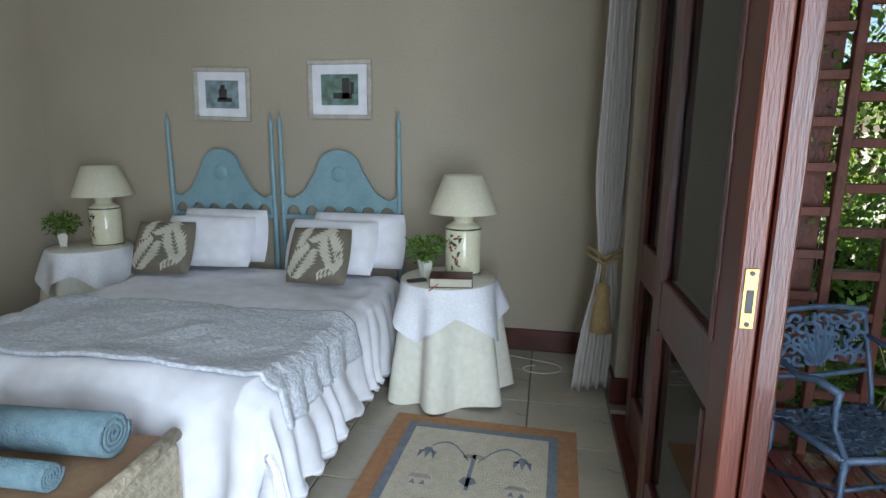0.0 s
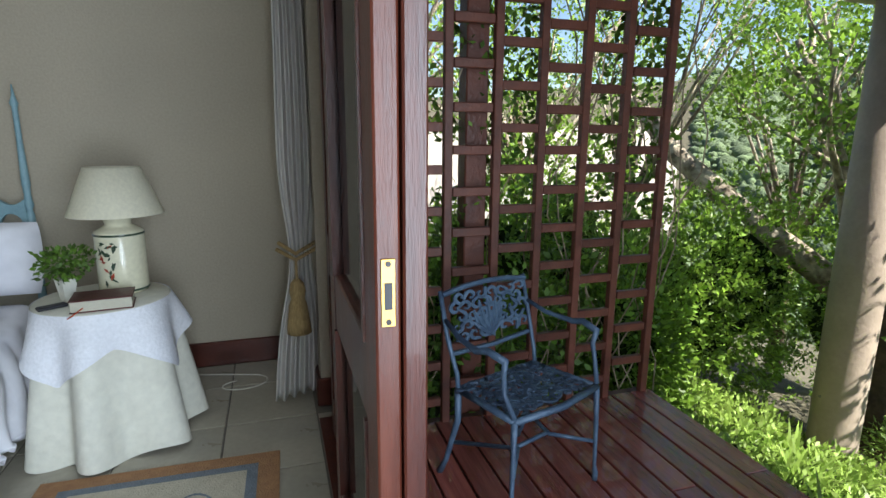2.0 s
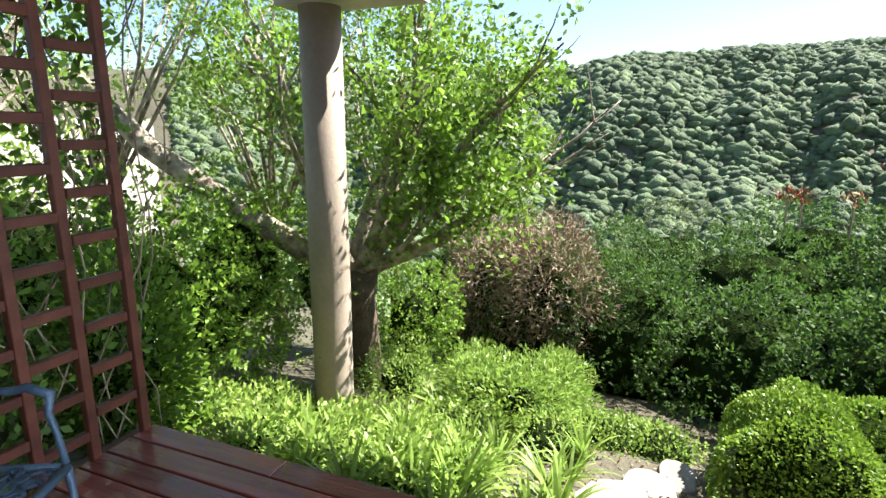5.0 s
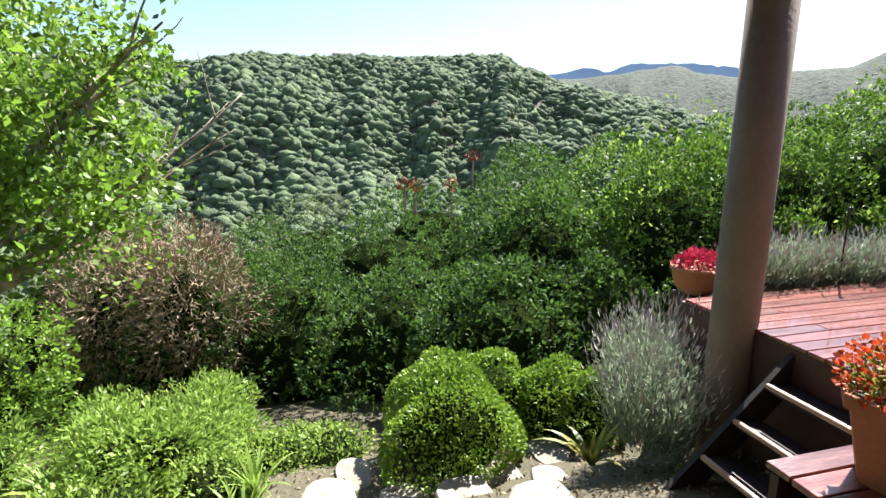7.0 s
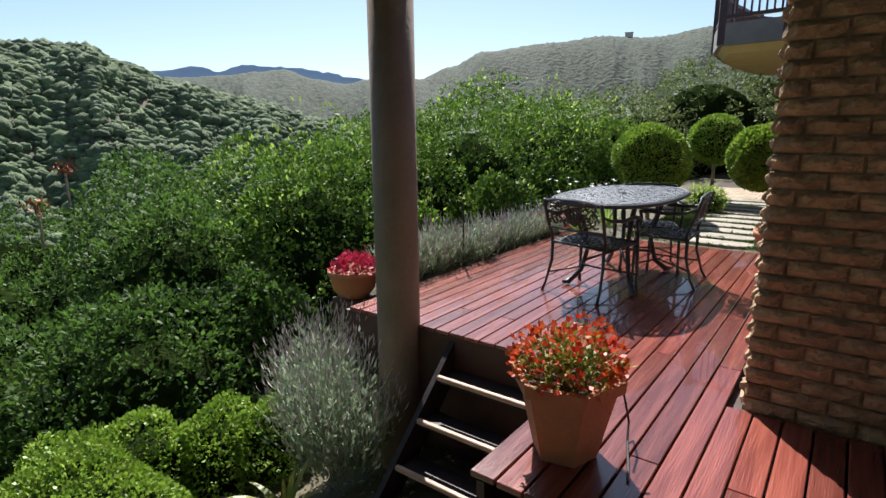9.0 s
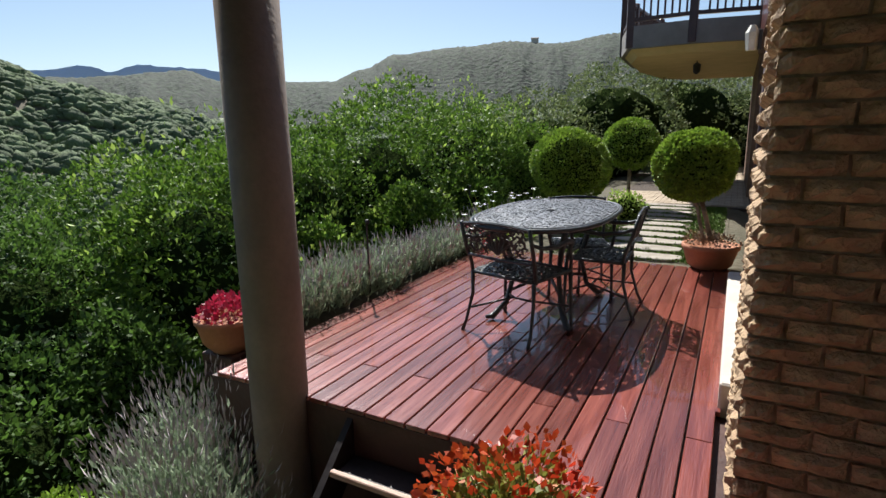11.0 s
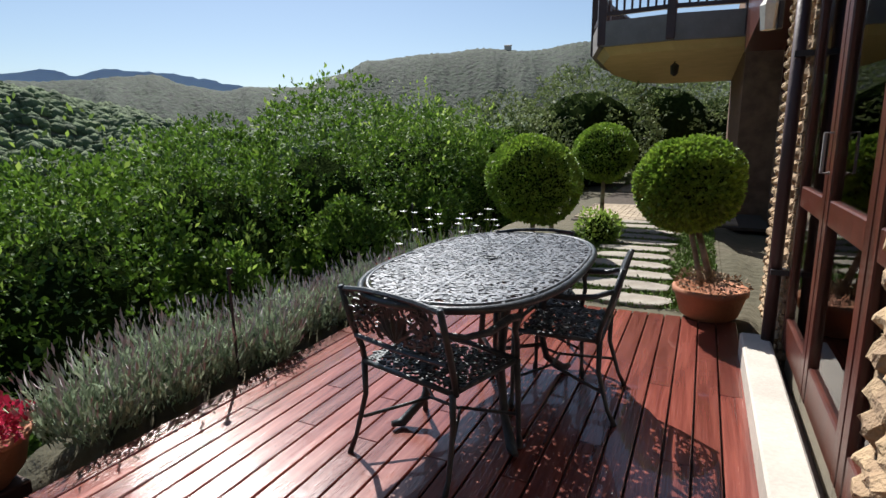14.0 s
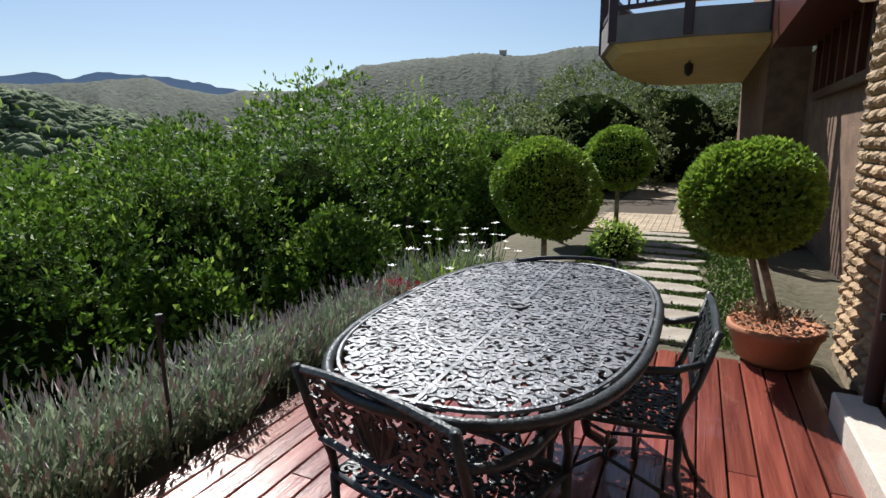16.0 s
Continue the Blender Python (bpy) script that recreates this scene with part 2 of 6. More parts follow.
# ---- mesh tools ----
class Build:
    """Collects shapes into one mesh."""

    def __init__(self):
        self.v, self.f = [], []

    def add(self, verts, faces, m=None):
        n = len(self.v)
        self.v += [tuple(m @ Vector(p)) for p in verts] if m else [tuple(p) for p in verts]
        self.f += [tuple(i + n for i in f) for f in faces]
        return self

    def box(self, c, s, rz=0.0, m=None, bevel=0.0):
        x, y, z = (k / 2 for k in s)
        t = Matrix.Translation(c) @ Matrix.Rotation(radians(rz), 4, "Z")
        if m:
            t = m @ t
        if bevel:
            b = min(bevel, x * 0.9, y * 0.9, z * 0.9)
            P = []
            for sx in (-1, 1):
                for sy in (-1, 1):
                    for sz in (-1, 1):
                        P += [(sx * x, sy * (y - b), sz * (z - b)), (sx * (x - b), sy * y, sz * (z - b)), (sx * (x - b), sy * (y - b), sz * z)]
            bm = bmesh.new()
            for p in P:
                bm.verts.new(p)
            bmesh.ops.convex_hull(bm, input=bm.verts)
            bm.verts.index_update()
            self.add([p.co[:] for p in bm.verts], [[q.index for q in f.verts] for f in bm.faces], t)
            bm.free()
            return self
        P = [(i * x, j * y, k * z) for k in (-1, 1) for j in (-1, 1) for i in (-1, 1)]
        return self.add(P, [(0, 2, 3, 1), (4, 5, 7, 6), (0, 1, 5, 4), (2, 6, 7, 3), (0, 4, 6, 2), (1, 3, 7, 5)], t)

    def span(self, a, b, bevel=0.0):
        """A box from one corner to the opposite one."""
        return self.box([(p + q) / 2 for p, q in zip(a, b)], [abs(q - p) for p, q in zip(a, b)], bevel=bevel)

    def lathe(self, profile, c=(0, 0, 0), seg=24, m=None, squash=(1, 1)):
        V, F = [], []
        for r, z in profile:
            for i in range(seg):
                a = 2 * math.pi * i / seg
                V.append((c[0] + r * math.cos(a) * squash[0], c[1] + r * math.sin(a) * squash[1], c[2] + z))
        for j in range(len(profile) - 1):
            for i in range(seg):
                k = (i + 1) % seg
                F.append((j * seg + i, j * seg + k, (j + 1) * seg + k, (j + 1) * seg + i))
        F.append(tuple(range(seg))[::-1])
        F.append(tuple((len(profile) - 1) * seg + i for i in range(seg)))
        return self.add(V, F, m)

    def tube(self, pts, r, seg=6, m=None):
        """A round bar along points; r: one radius, or one for each point."""
        pts = [Vector(p) for p in pts]
        V, F = [], []
        side = None
        for i, p in enumerate(pts):
            d = (pts[min(i + 1, len(pts) - 1)] - pts[max(i - 1, 0)]).normalized()
            side = (side - d * side.dot(d)).normalized() if side and (side - d * side.dot(d)).length > 1e-4 else d.orthogonal().normalized()
            up = d.cross(side)
            q = r[i] if isinstance(r, (list, tuple)) else r
            V += [p + side * (q * math.cos(2 * math.pi * k / seg)) + up * (q * math.sin(2 * math.pi * k / seg)) for k in range(seg)]
        for j in range(len(pts) - 1):
            for k in range(seg):
                n = (k + 1) % seg
                F.append((j * seg + k, j * seg + n, (j + 1) * seg + n, (j + 1) * seg + k))
        F += [tuple(range(seg))[::-1], tuple((len(pts) - 1) * seg + k for k in range(seg))]
        return self.add(V, F, m)

    def done(self, name, mat, parent=None, label="", smooth=False, kind=""):
        me = bpy.data.meshes.new(name)
        me.from_pydata(self.v, [], self.f)
        me.validate()
        me.materials.append(mat)
        if smooth:
            me.polygons.foreach_set("use_smooth", [True] * len(me.polygons))
        ob = new(name, me)
        if parent:
            ob.parent = parent
        return tagged(ob, label, kind=kind)


def thing(name, at, label, category, group="", rz=0.0, scale=1.0):
    ob = new(name)
    ob.empty_display_size = 0.1
    ob.location, ob.rotation_euler = at, (0, 0, radians(rz))
    ob.scale = (scale,) * 3
    return tagged(ob, label, category, group)


def structure(name, build, mat, label="", smooth=False):
    return build.done(name, mat, None, label, smooth, "structure")


def arc(c, r, a0, a1, n=8, z=0.0):
    return [(c[0] + r * math.cos(a0 + (a1 - a0) * i / n), c[1] + r * math.sin(a0 + (a1 - a0) * i / n), c[2] + z) for i in range(n + 1)]


RNG = np.random.default_rng(7)


def big_mesh(name, V, F, mat, parent=None, label="", kind="", smooth=False):
    """One mesh out of arrays: V (n, 3), F (m, 3 or 4)."""
    me = bpy.data.meshes.new(name)
    k = F.shape[1]
    me.vertices.add(len(V))
    me.vertices.foreach_set("co", V.astype(np.float32).ravel())
    me.loops.add(F.size)
    me.loops.foreach_set("vertex_index", F.astype(np.int32).ravel())
    me.polygons.add(len(F))
    me.polygons.foreach_set("loop_start", np.arange(0, F.size, k, dtype=np.int32))
    me.update(calc_edges=True)
    me.materials.append(mat)
    if smooth:
        me.polygons.foreach_set("use_smooth", np.ones(len(F), bool))
    ob = new(name, me)
    if parent:
        ob.parent = parent
    return tagged(ob, label, kind=kind)


def leaves(name, P, size, mat, parent, label="", out=None, ratio=0.5, up=0.0, kind="stuff"):
    """Many small folded leaves at the places P, turned at random, or along out."""
    n = len(P)
    d = RNG.normal(size=(n, 3))
    if out is not None:
        d = d * 0.8 + out * 1.2
    d[:, 2] += up
    d /= np.linalg.norm(d, axis=1)[:, None] + 1e-9
    s = np.cross(d, RNG.normal(size=(n, 3)))
    s /= np.linalg.norm(s, axis=1)[:, None] + 1e-9
    nn = np.cross(d, s)
    L = size * RNG.uniform(0.6, 1.3, (n, 1))
    W = L * ratio * 0.5
    a, b = P, P + d * L
    c1 = P + d * L * 0.5 + s * W + nn * L * 0.08
    c2 = P + d * L * 0.5 - s * W + nn * L * 0.08
    V = np.stack([a, c1, b, c2], 1).reshape(-1, 3)
    i = np.arange(n)[:, None] * 4
    return big_mesh(name, V, np.hstack([i, i + 1, i + 2, i + 3]), mat, parent, label, kind)


def blob_points(n, r, lumps=5, seed=0, shell=0.25, low=-1.0, rough=0.16):
    """Places in the outer shell of an uneven crown, and their outward ways. low: how far down the crown goes."""
    g = np.random.default_rng(seed)
    d = g.normal(size=(int(n * 1.1) + 10, 3))
    d /= np.linalg.norm(d, axis=1)[:, None]
    d = d[d[:, 2] > low][:n]
    k = g.normal(size=(lumps, 3)) * 2.2
    ph = g.uniform(0, 6.28, lumps)
    amp = 1 + rough * np.sin(d @ k.T * 1.4 + ph).mean(1) * lumps ** 0.5
    rad = amp * (1 - shell * g.uniform(0, 1, len(d)) ** 1.5)
    return d * rad[:, None] * np.array(r), d


# a dark lump added inside a crown as its inner shade
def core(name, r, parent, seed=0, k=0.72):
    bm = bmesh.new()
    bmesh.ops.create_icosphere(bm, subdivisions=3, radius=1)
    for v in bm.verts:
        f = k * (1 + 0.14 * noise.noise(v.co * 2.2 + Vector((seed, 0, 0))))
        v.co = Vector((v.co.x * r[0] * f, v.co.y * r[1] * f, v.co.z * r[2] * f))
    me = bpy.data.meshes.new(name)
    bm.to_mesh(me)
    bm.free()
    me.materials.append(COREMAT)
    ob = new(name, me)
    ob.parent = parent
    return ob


def shrub(name, at, r, mat, n, size, label, seed=0, category="shrub", group="", shell=0.25, ratio=0.5, up=0.3, lumps=5, extra=None):
    t = thing(name, (at[0], at[1], at[2] - r[2]), label, category, group)
    wild = min(r) > 0.75
    P, d = blob_points(n // 8 if wild else n, r, lumps, seed, shell, rough=0.12 if wild else 0.16)
    P = P + np.array([0, 0, r[2]])
    if wild:
        # leaves stand in whorls at the twig ends
        P, d = np.repeat(P, 8, 0), np.repeat(d, 8, 0)
        turn = RNG.normal(0, 0.75, P.shape)
        P, d = P + turn * size * 0.3, d + turn
    leaves("foliage", P, size, mat, t, out=d, ratio=ratio, up=up)
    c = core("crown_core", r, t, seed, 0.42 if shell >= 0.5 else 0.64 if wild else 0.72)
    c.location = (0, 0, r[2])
    if extra:
        Q, d = blob_points(extra[1], [k * 1.03 for k in r], lumps, seed, 0.05, rough=0.18)
        leaves("new_growth", Q + np.array([0, 0, r[2]]), extra[2], extra[0], t, out=d, up=0.8)
    return t


# ---- large structure ----
def sstep(a, b, x):
    t = min(1, max(0, (x - a) / (b - a)))
    return t * t * (3 - 2 * t)


def interp(x, table):
    if x <= table[0][0]:
        return table[0][1]
    for (a, p), (b, q) in zip(table, table[1:]):
        if x <= b:
            return p + (q - p) * sstep(a, b, x)
    return table[-1][1]


RIDGE = [(-180, 3), (-120, 3.2), (-90, 3.4), (-60, 2.6), (-48, 1.6), (-41, 2.0), (-33.5, 3.9), (-27.6, 5.1), (-23.4, 6.7), (-20.5, 7.8), (-12, 7.7), (0, 7.5), (9, 6.7), (14, 6.6), (30, 6.2), (50, 6), (90, 4), (140, 3), (180, 3)]


def ground_height(x, y):
    north = sstep(-3.4, -2.2, y)
    d = x - 2.3
    a = interp(d, [(-30, -0.35), (-0.4, -0.4), (0.6, -0.75), (2.4, -1.5), (4.5, -2.2), (8, -3.2), (20, -8), (60, -30), (130, -48)])
    e = x - 4.75 + 0.02 * min(0, y + 6)
    b = interp(e, [(-30, -0.03), (-0.25, -0.03), (0.1, -0.12), (0.9, -1.2), (3, -2.2), (8, -3.6), (20, -8), (60, -30), (130, -48)])
    z = a * north + b * (1 - north)
    if -6.1 < y < -2.3 and x < 4.3:
        z = min(z, -0.9)
    if y < 30 and x < 1.5:
        z = min(z, -0.12)
    r, th = math.hypot(x, y), math.degrees(math.atan2(y, x))
    far = sstep(95, 330, r) * (1 - 0.55 * sstep(340, 700, r))
    top = 345 * math.tan(radians(interp(th, RIDGE))) + 1.3
    top -= 6.5
    rough = noise.noise(Vector((x / 45, y / 45, 0))) * 9 * sstep(60, 150, r) * (1 - sstep(280, 330, r))
    gully = abs(noise.noise(Vector((th / 7, 3, 0)))) * -16 * sstep(100, 180, r) * (1 - sstep(250, 325, r))
    return z * (1 - far) + top * far + rough + gully


def terrain():
    rings = [0.5 * 1.062 ** k for k in range(150)]
    seg = 300
    V, F = [(2.0, -1.0, ground_height(2, -1))], []
    for r in rings:
        for i in range(seg):
            a = 2 * math.pi * i / seg
            x, y = 2 + r * math.cos(a), -1 + r * math.sin(a)
            V.append((x, y, ground_height(x, y)))
    for j in range(len(rings) - 1):
        for i in range(seg):
            k = (i + 1) % seg
            F.append((1 + j * seg + i, 1 + j * seg + k, 1 + (j + 1) * seg + k, 1 + (j + 1) * seg + i))
    F2 = np.array(F)
    big_mesh("ground", np.array(V), F2, GROUND, None, "grassy garden slope and bush-covered hills", "structure", smooth=True)


terrain()

# far mountains behind the ridge, blue from haze put into their colour
b = Build()
FARTOP = [(-60, 4.6), (-50, 4.9), (-46, 5.3), (-43.9, 5.6), (-41.2, 6.1), (-38.4, 6.45), (-36, 6.5), (-33.5, 6.6), (-31.3, 5.9), (-29.6, 6.35), (-26.2, 5.8), (-18, 5.0), (0, 4)]
for i in range(121):
    a = -60 + i * 0.5
    h = 2400 * math.tan(radians(interp(a, FARTOP))) - 4 + 7 * noise.noise(Vector((a * 1.5, 0, 0)))
    ca, sa = math.cos(radians(a)), math.sin(radians(a))
    b.v += [(2400 * ca, 2400 * sa, -150), (2400 * ca, 2400 * sa, h), (2700 * ca, 2700 * sa, h - 40)]
    if i:
        n = 3 * i
        b.f += [(n - 3, n, n + 1, n - 2), (n - 2, n + 1, n + 2, n - 1)]
structure("backdrop", b, FARHAZE, "far mountain range with pale blue haze in its colour", True)

# second range of bush-covered hills between the near ridge and the blue mountains
MIDTOP = [(-125, 6), (-90, 8.6), (-78.5, 8.9), (-73, 8.3), (-68.6, 8.6), (-62.9, 8.2), (-57.2, 7.6), (-53.8, 6.3), (-50.4, 5.1), (-45.6, 5.1), (-43, 4.7), (-40, 5.1), (-37.3, 5.95), (-34.8, 5.7), (-32, 5.3), (-28, 5.0), (-20, 4.6), (-8, 3)]


def mid_height(a, r):
    top = 900 * math.tan(radians(interp(a, MIDTOP))) + 2.5
    f = sstep(430, 900, r)
    fold = noise.noise(Vector((a / 3.2, r / 260, 5))) * 34 * f * (1 - f) * 2.2 + noise.noise(Vector((a / 1.1, r / 120, 2))) * 9 * (1 - f) + noise.noise(Vector((a * 3.1, r / 14, 8))) * 3.0
    return -40 * (1 - f) + top * f + fold


V, F = [], []
NR, NA = 40, 560
for i in range(NA + 1):
    a = -125 + 117 * i / NA
    for j in range(NR + 2):
        r = 430 + (900 - 430) * j / NR
        z = mid_height(a, min(r, 900)) - (30 if j > NR else 0)
        V.append((r * math.cos(radians(a)), r * math.sin(radians(a)), z))
for i in range(NA):
    for j in range(NR + 1):
        k = i * (NR + 2) + j
        F.append((k, k + 1, k + NR + 3, k + NR + 2))
big_mesh("backdrop_hills", np.array(V), np.array(F), FARWOODS, None, "hazy grey-green hills across the valley", "structure", smooth=True)

# room shell
T = 0.2
b = Build().span((-3.7, 3.3, -0.05), (0.62, 3.5, 2.4))
structure("wall_north", b, WALL, "beige painted bedroom wall")
structure("wall_west", Build().span((-3.7, -3.2, -0.05), (-3.5, 3.3, 2.4)), WALL, "beige painted bedroom wall")
structure("wall_south", Build().span((-3.5, -3.2, -0.05), (0.42, -3.0, 2.4)), WALL, "beige painted bedroom wall")
structure("wall_east_return", Build().span((0.44, 2.66, -0.05), (0.62, 3.3, 2.4)), WALL, "short beige wall beside the sliding door")
b = Build().span((0.42, -3.2, -0.05), (0.62, -1.6, 2.4))
b.span((0.42, -1.6, 2.12), (0.62, 2.66, 2.4))
structure("wall_east", b, WALL, "beige wall above and beside the door opening")
structure("ceiling", Build().span((-3.7, -3.2, 2.4), (0.62, 3.5, 2.55)), CEIL, "white plastered ceiling")
structure("cornice", Build().span((-3.5, 3.22, 2.3), (0.44, 3.3, 2.4)).span((-3.5, -3.0, 2.3), (-3.42, 3.22, 2.4)), CEIL, "white cornice under the ceiling")
floor = structure("floor", Build().span((-3.7, -3.2, -0.12), (0.60, 3.3, -0.006)), GROUT, "tiled bedroom floor with grey grout")
structure("baseboard_north", Build().span((-3.5, 3.282, 0), (0.44, 3.3, 0.14), 0.006), SKIRT, "dark red-brown wooden skirting")
structure("baseboard_west", Build().span((-3.5, -3.0, 0), (-3.482, 3.28, 0.14), 0.006), SKIRT, "dark red-brown wooden skirting")
structure("baseboard_return", Build().span((0.36, 2.645, 0), (0.47, 2.665, 0.14), 0.006).span((0.36, 2.665, 0), (0.38, 3.28, 0.14), 0.006), SKIRT, "dark red-brown wooden skirting block")
structure("wall_nib", Build().span((0.38, 2.665, 0), (0.44, 3.3, 2.4)), WALL, "narrow painted wall end")

# roof of the porch, its unseen ceiling dark to cut bounced light
structure("roof_porch", Build().span((0.62, -2.35, 2.45), (4.55, 3.5, 2.6)), DARKWOOD, "unseen porch ceiling, dark timber chosen to cut bounced light")
structure("roof_beam", Build().span((3.35, -2.4, 2.28), (3.65, -2.1, 2.45)).span((4.3, 2.2, 2.26), (4.7, 3.4, 2.45)), PLINTH, "pale beam over the columns")
structure("roof_house", Build().span((-4, -12, 2.61), (1.5, -2.45, 3.6)).span((-4, -2.45, 2.61), (0.6, 4.2, 2.8)), DARKWOOD, "dark timber-clad slab over the ground floor")


def column(at, r, z0, z1, label, mat=COLUMN):
    t = thing("column", (at[0], at[1], z0), label, "column", "porch columns")
    h = z1 - z0
    Build().lathe([(r * 1.03, 0), (r, 0.02), (r, h * 0.5), (r * 0.97, h)], seg=40).done("shaft", mat, t, smooth=True)
    for k in (0, 1):
        Build().tube([(r * 0.9 * math.cos(2 + k), r * 0.9 * math.sin(2 + k), h * 0.25 + k * 0.1), (r * 1.03 * math.cos(2 + k), r * 1.03 * math.sin(2 + k), h * 0.25 + k * 0.1)], 0.012).done("bolt_cover", GREYREND, t)
    return t


column((4.5, 3.1), 0.18, -1.9, 2.27, "round beige plaster column standing in the garden beside the porch")
column((3.67, -2.40), 0.145, -1.6, 2.29, "round shade-dark plaster column at the corner of the deck steps", COLUMNSHADE)

# house wall south of the porch
structure("wall_house_north_core", Build().span((0.62, -3.22, -0.3), (1.585, -2.49, 2.6)), MORTAR, "mortar behind rough clay bricks")
structure("wall_house_pier_core", Build().span((0.9, -6.7, -0.3), (1.44, -5.5, 2.6)), MORTAR, "mortar behind rough clay bricks")
structure("plinth", Build().span((1.5, -5.6, -0.2), (1.66, -3.24, 0.13), 0.01), PLINTH, "pale painted door threshold along the deck")
structure("wall_house_inner", Build().span((0.2, -6.7, -0.2), (0.4, -3.2, 2.6)), WALL, "plain inner wall behind the glazed doors")
structure("floor_inner", Build().span((0.4, -5.5, -0.1), (1.42, -3.22, 0.1)), TILE, "tiled floor behind the glazed doors")


def glazed_frame(name, x, y0, y1, z0, z1, panes, label, depth=0.05):
    """A row of timber door leaves in the plane x."""
    w = (y1 - y0) / panes
    for i in range(panes):
        a, c = y0 + i * w, y0 + (i + 1) * w
        t = thing(name, (x, (a + c) / 2, z0), label, "door", "glazed house doors")
        h, hw, st = z1 - z0, w / 2 - 0.004, 0.075
        Build().box((0, -hw + st / 2, h / 2), (depth, st, h), bevel=0.006).done("stile", DARKWOOD, t)
        Build().box((0, hw - st / 2, h / 2), (depth, st, h), bevel=0.006).done("stile", DARKWOOD, t)
        for zz, hh in ((0.09, 0.18), (h * 0.42, 0.11), (h - 0.05, 0.10)):
            Build().box((0, 0, zz), (depth * 0.9, 2 * (hw - st), hh), bevel=0.006).done("rail", DARKWOOD, t)
        Build().box((0, 0, (0.18 + h * 0.42 - 0.055) / 2), (0.006, 2 * (hw - st), h * 0.42 - 0.235)).done("lower_pane", GLASS, t)
        Build().box((0, 0, (h * 0.42 + 0.055 + h - 0.1) / 2), (0.006, 2 * (hw - st), h * 0.58 - 0.155)).done("upper_pane", GLASS, t)
        if i % 2:
            Build().tube([(0.03, -hw + 0.04, h * 0.5), (0.06, -hw + 0.04, h * 0.5), (0.06, -hw + 0.04, h * 0.58), (0.03, -hw + 0.04, h * 0.58)], 0.007).done("door_handle", GREYREND, t)


glazed_frame("house_door", 1.43, -5.48, -3.24, 0.13, 2.2, 3, "dark red-brown timber door leaf with two panes above the pale threshold")
structure("trim_door_head", Build().span((1.38, -5.5, 2.2), (1.5, -3.22, 2.6)), DARKWOOD, "dark timber door head")

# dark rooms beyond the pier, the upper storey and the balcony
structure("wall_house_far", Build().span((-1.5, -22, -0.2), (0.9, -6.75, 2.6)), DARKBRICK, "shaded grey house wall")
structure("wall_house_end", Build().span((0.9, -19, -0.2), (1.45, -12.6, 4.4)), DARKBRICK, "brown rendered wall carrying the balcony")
b = Build()
pts = [(1.45, -12.4), (2.6, -12.2), (3.75, -12.3), (4.1, -13.6), (4.2, -15.6), (3.9, -18), (3.3, -18.8), (1.45, -19)]
for zz, sc in ((2.78, 0.94), (2.95, 1.0), (3.0, 1.0)):
    b.v += [(1.45 + (x - 1.45) * sc, -15.6 + (y + 15.6) * sc, zz) for x, y in pts]
n = len(pts)
for j in range(2):
    for i in range(n):
        k = (i + 1) % n
        b.f.append((j * n + i, j * n + k, (j + 1) * n + k, (j + 1) * n + i))
b.f += [tuple(range(n))[::-1], tuple(range(2 * n, 3 * n))]
structure("balcony_slab", b, CREAM, "cream soffit of a rounded balcony")
b = Build()
for (x0, y0), (x1, y1) in zip(pts[:-1], pts[1:]):
    L = math.hypot(x1 - x0, y1 - y0)
    b.box(((x0 + x1) / 2, (y0 + y1) / 2, 3.12), (L + 0.05, 0.09, 0.42), rz=math.degrees(math.atan2(y1 - y0, x1 - x0)))
structure("balcony_fascia", b, GREYREND, "grey fascia around the balcony edge")
bal = thing("balustrade", (0, 0, 3.33), "dark timber balustrade with close upright balusters on the balcony edge", "railing")
first = None
for (x0, y0), (x1, y1) in zip(pts[:-1], pts[1:]):
    L = math.hypot(x1 - x0, y1 - y0)
    ang = math.degrees(math.atan2(y1 - y0, x1 - x0))
    for z in (0.12, 1.0):
        Build().box(((x0 + x1) / 2, (y0 + y1) / 2, z), (L, 0.06, 0.07), rz=ang).done("rail", RAILS, bal)
    Build().box((x0, y0, 0.35), (0.14, 0.14, 1.5), rz=ang, bevel=0.01).done("post", RAILS, bal)
    for i in range(1, int(L / 0.13)):
        f = i * 0.13 / L
        o = first
        if first is None:
            first = Build().box((0, 0, 0.56), (0.035, 0.035, 0.86)).done("baluster", RAILS, bal)
            o = first
        else:
            o = new("baluster", first.data)
            o.parent = bal
        o.location = (x0 + (x1 - x0) * f, y0 + (y1 - y0) * f, 0)
t = thing("ceiling_lantern", (2.6, -13.9, 2.5), "small black lantern hanging under the balcony", "lamp")
Build().lathe([(0.02, 0.0), (0.07, 0.05), (0.08, 0.2), (0.03, 0.24)], seg=8).done("lantern_body", BLACK, t)
Build().tube([(0, 0, 0.23), (0, 0, 0.29)], 0.012).done("stem", BLACK, t)
t = thing("downpipe", (1.52, -5.52, -0.05), "dark downpipe beside the brick pier", "pipe")
Build().tube([(0, 0, 0), (0, 0, 2.6)], 0.035, 12).done("pipe_run", RAILS, t, smooth=True)
for z in (0.6, 1.8):
    Build().box((-0.02, 0, z), (0.09, 0.1, 0.03)).done("bracket", BLACK, t)
t = thing("wall_lantern", (1.62, -5.9, 1.95), "small white-glassed wall lantern on the brick pier", "lamp")
Build().box((-0.03, 0, 0.08), (0.03, 0.06, 0.16), bevel=0.005).done("back_plate", BLACK, t)
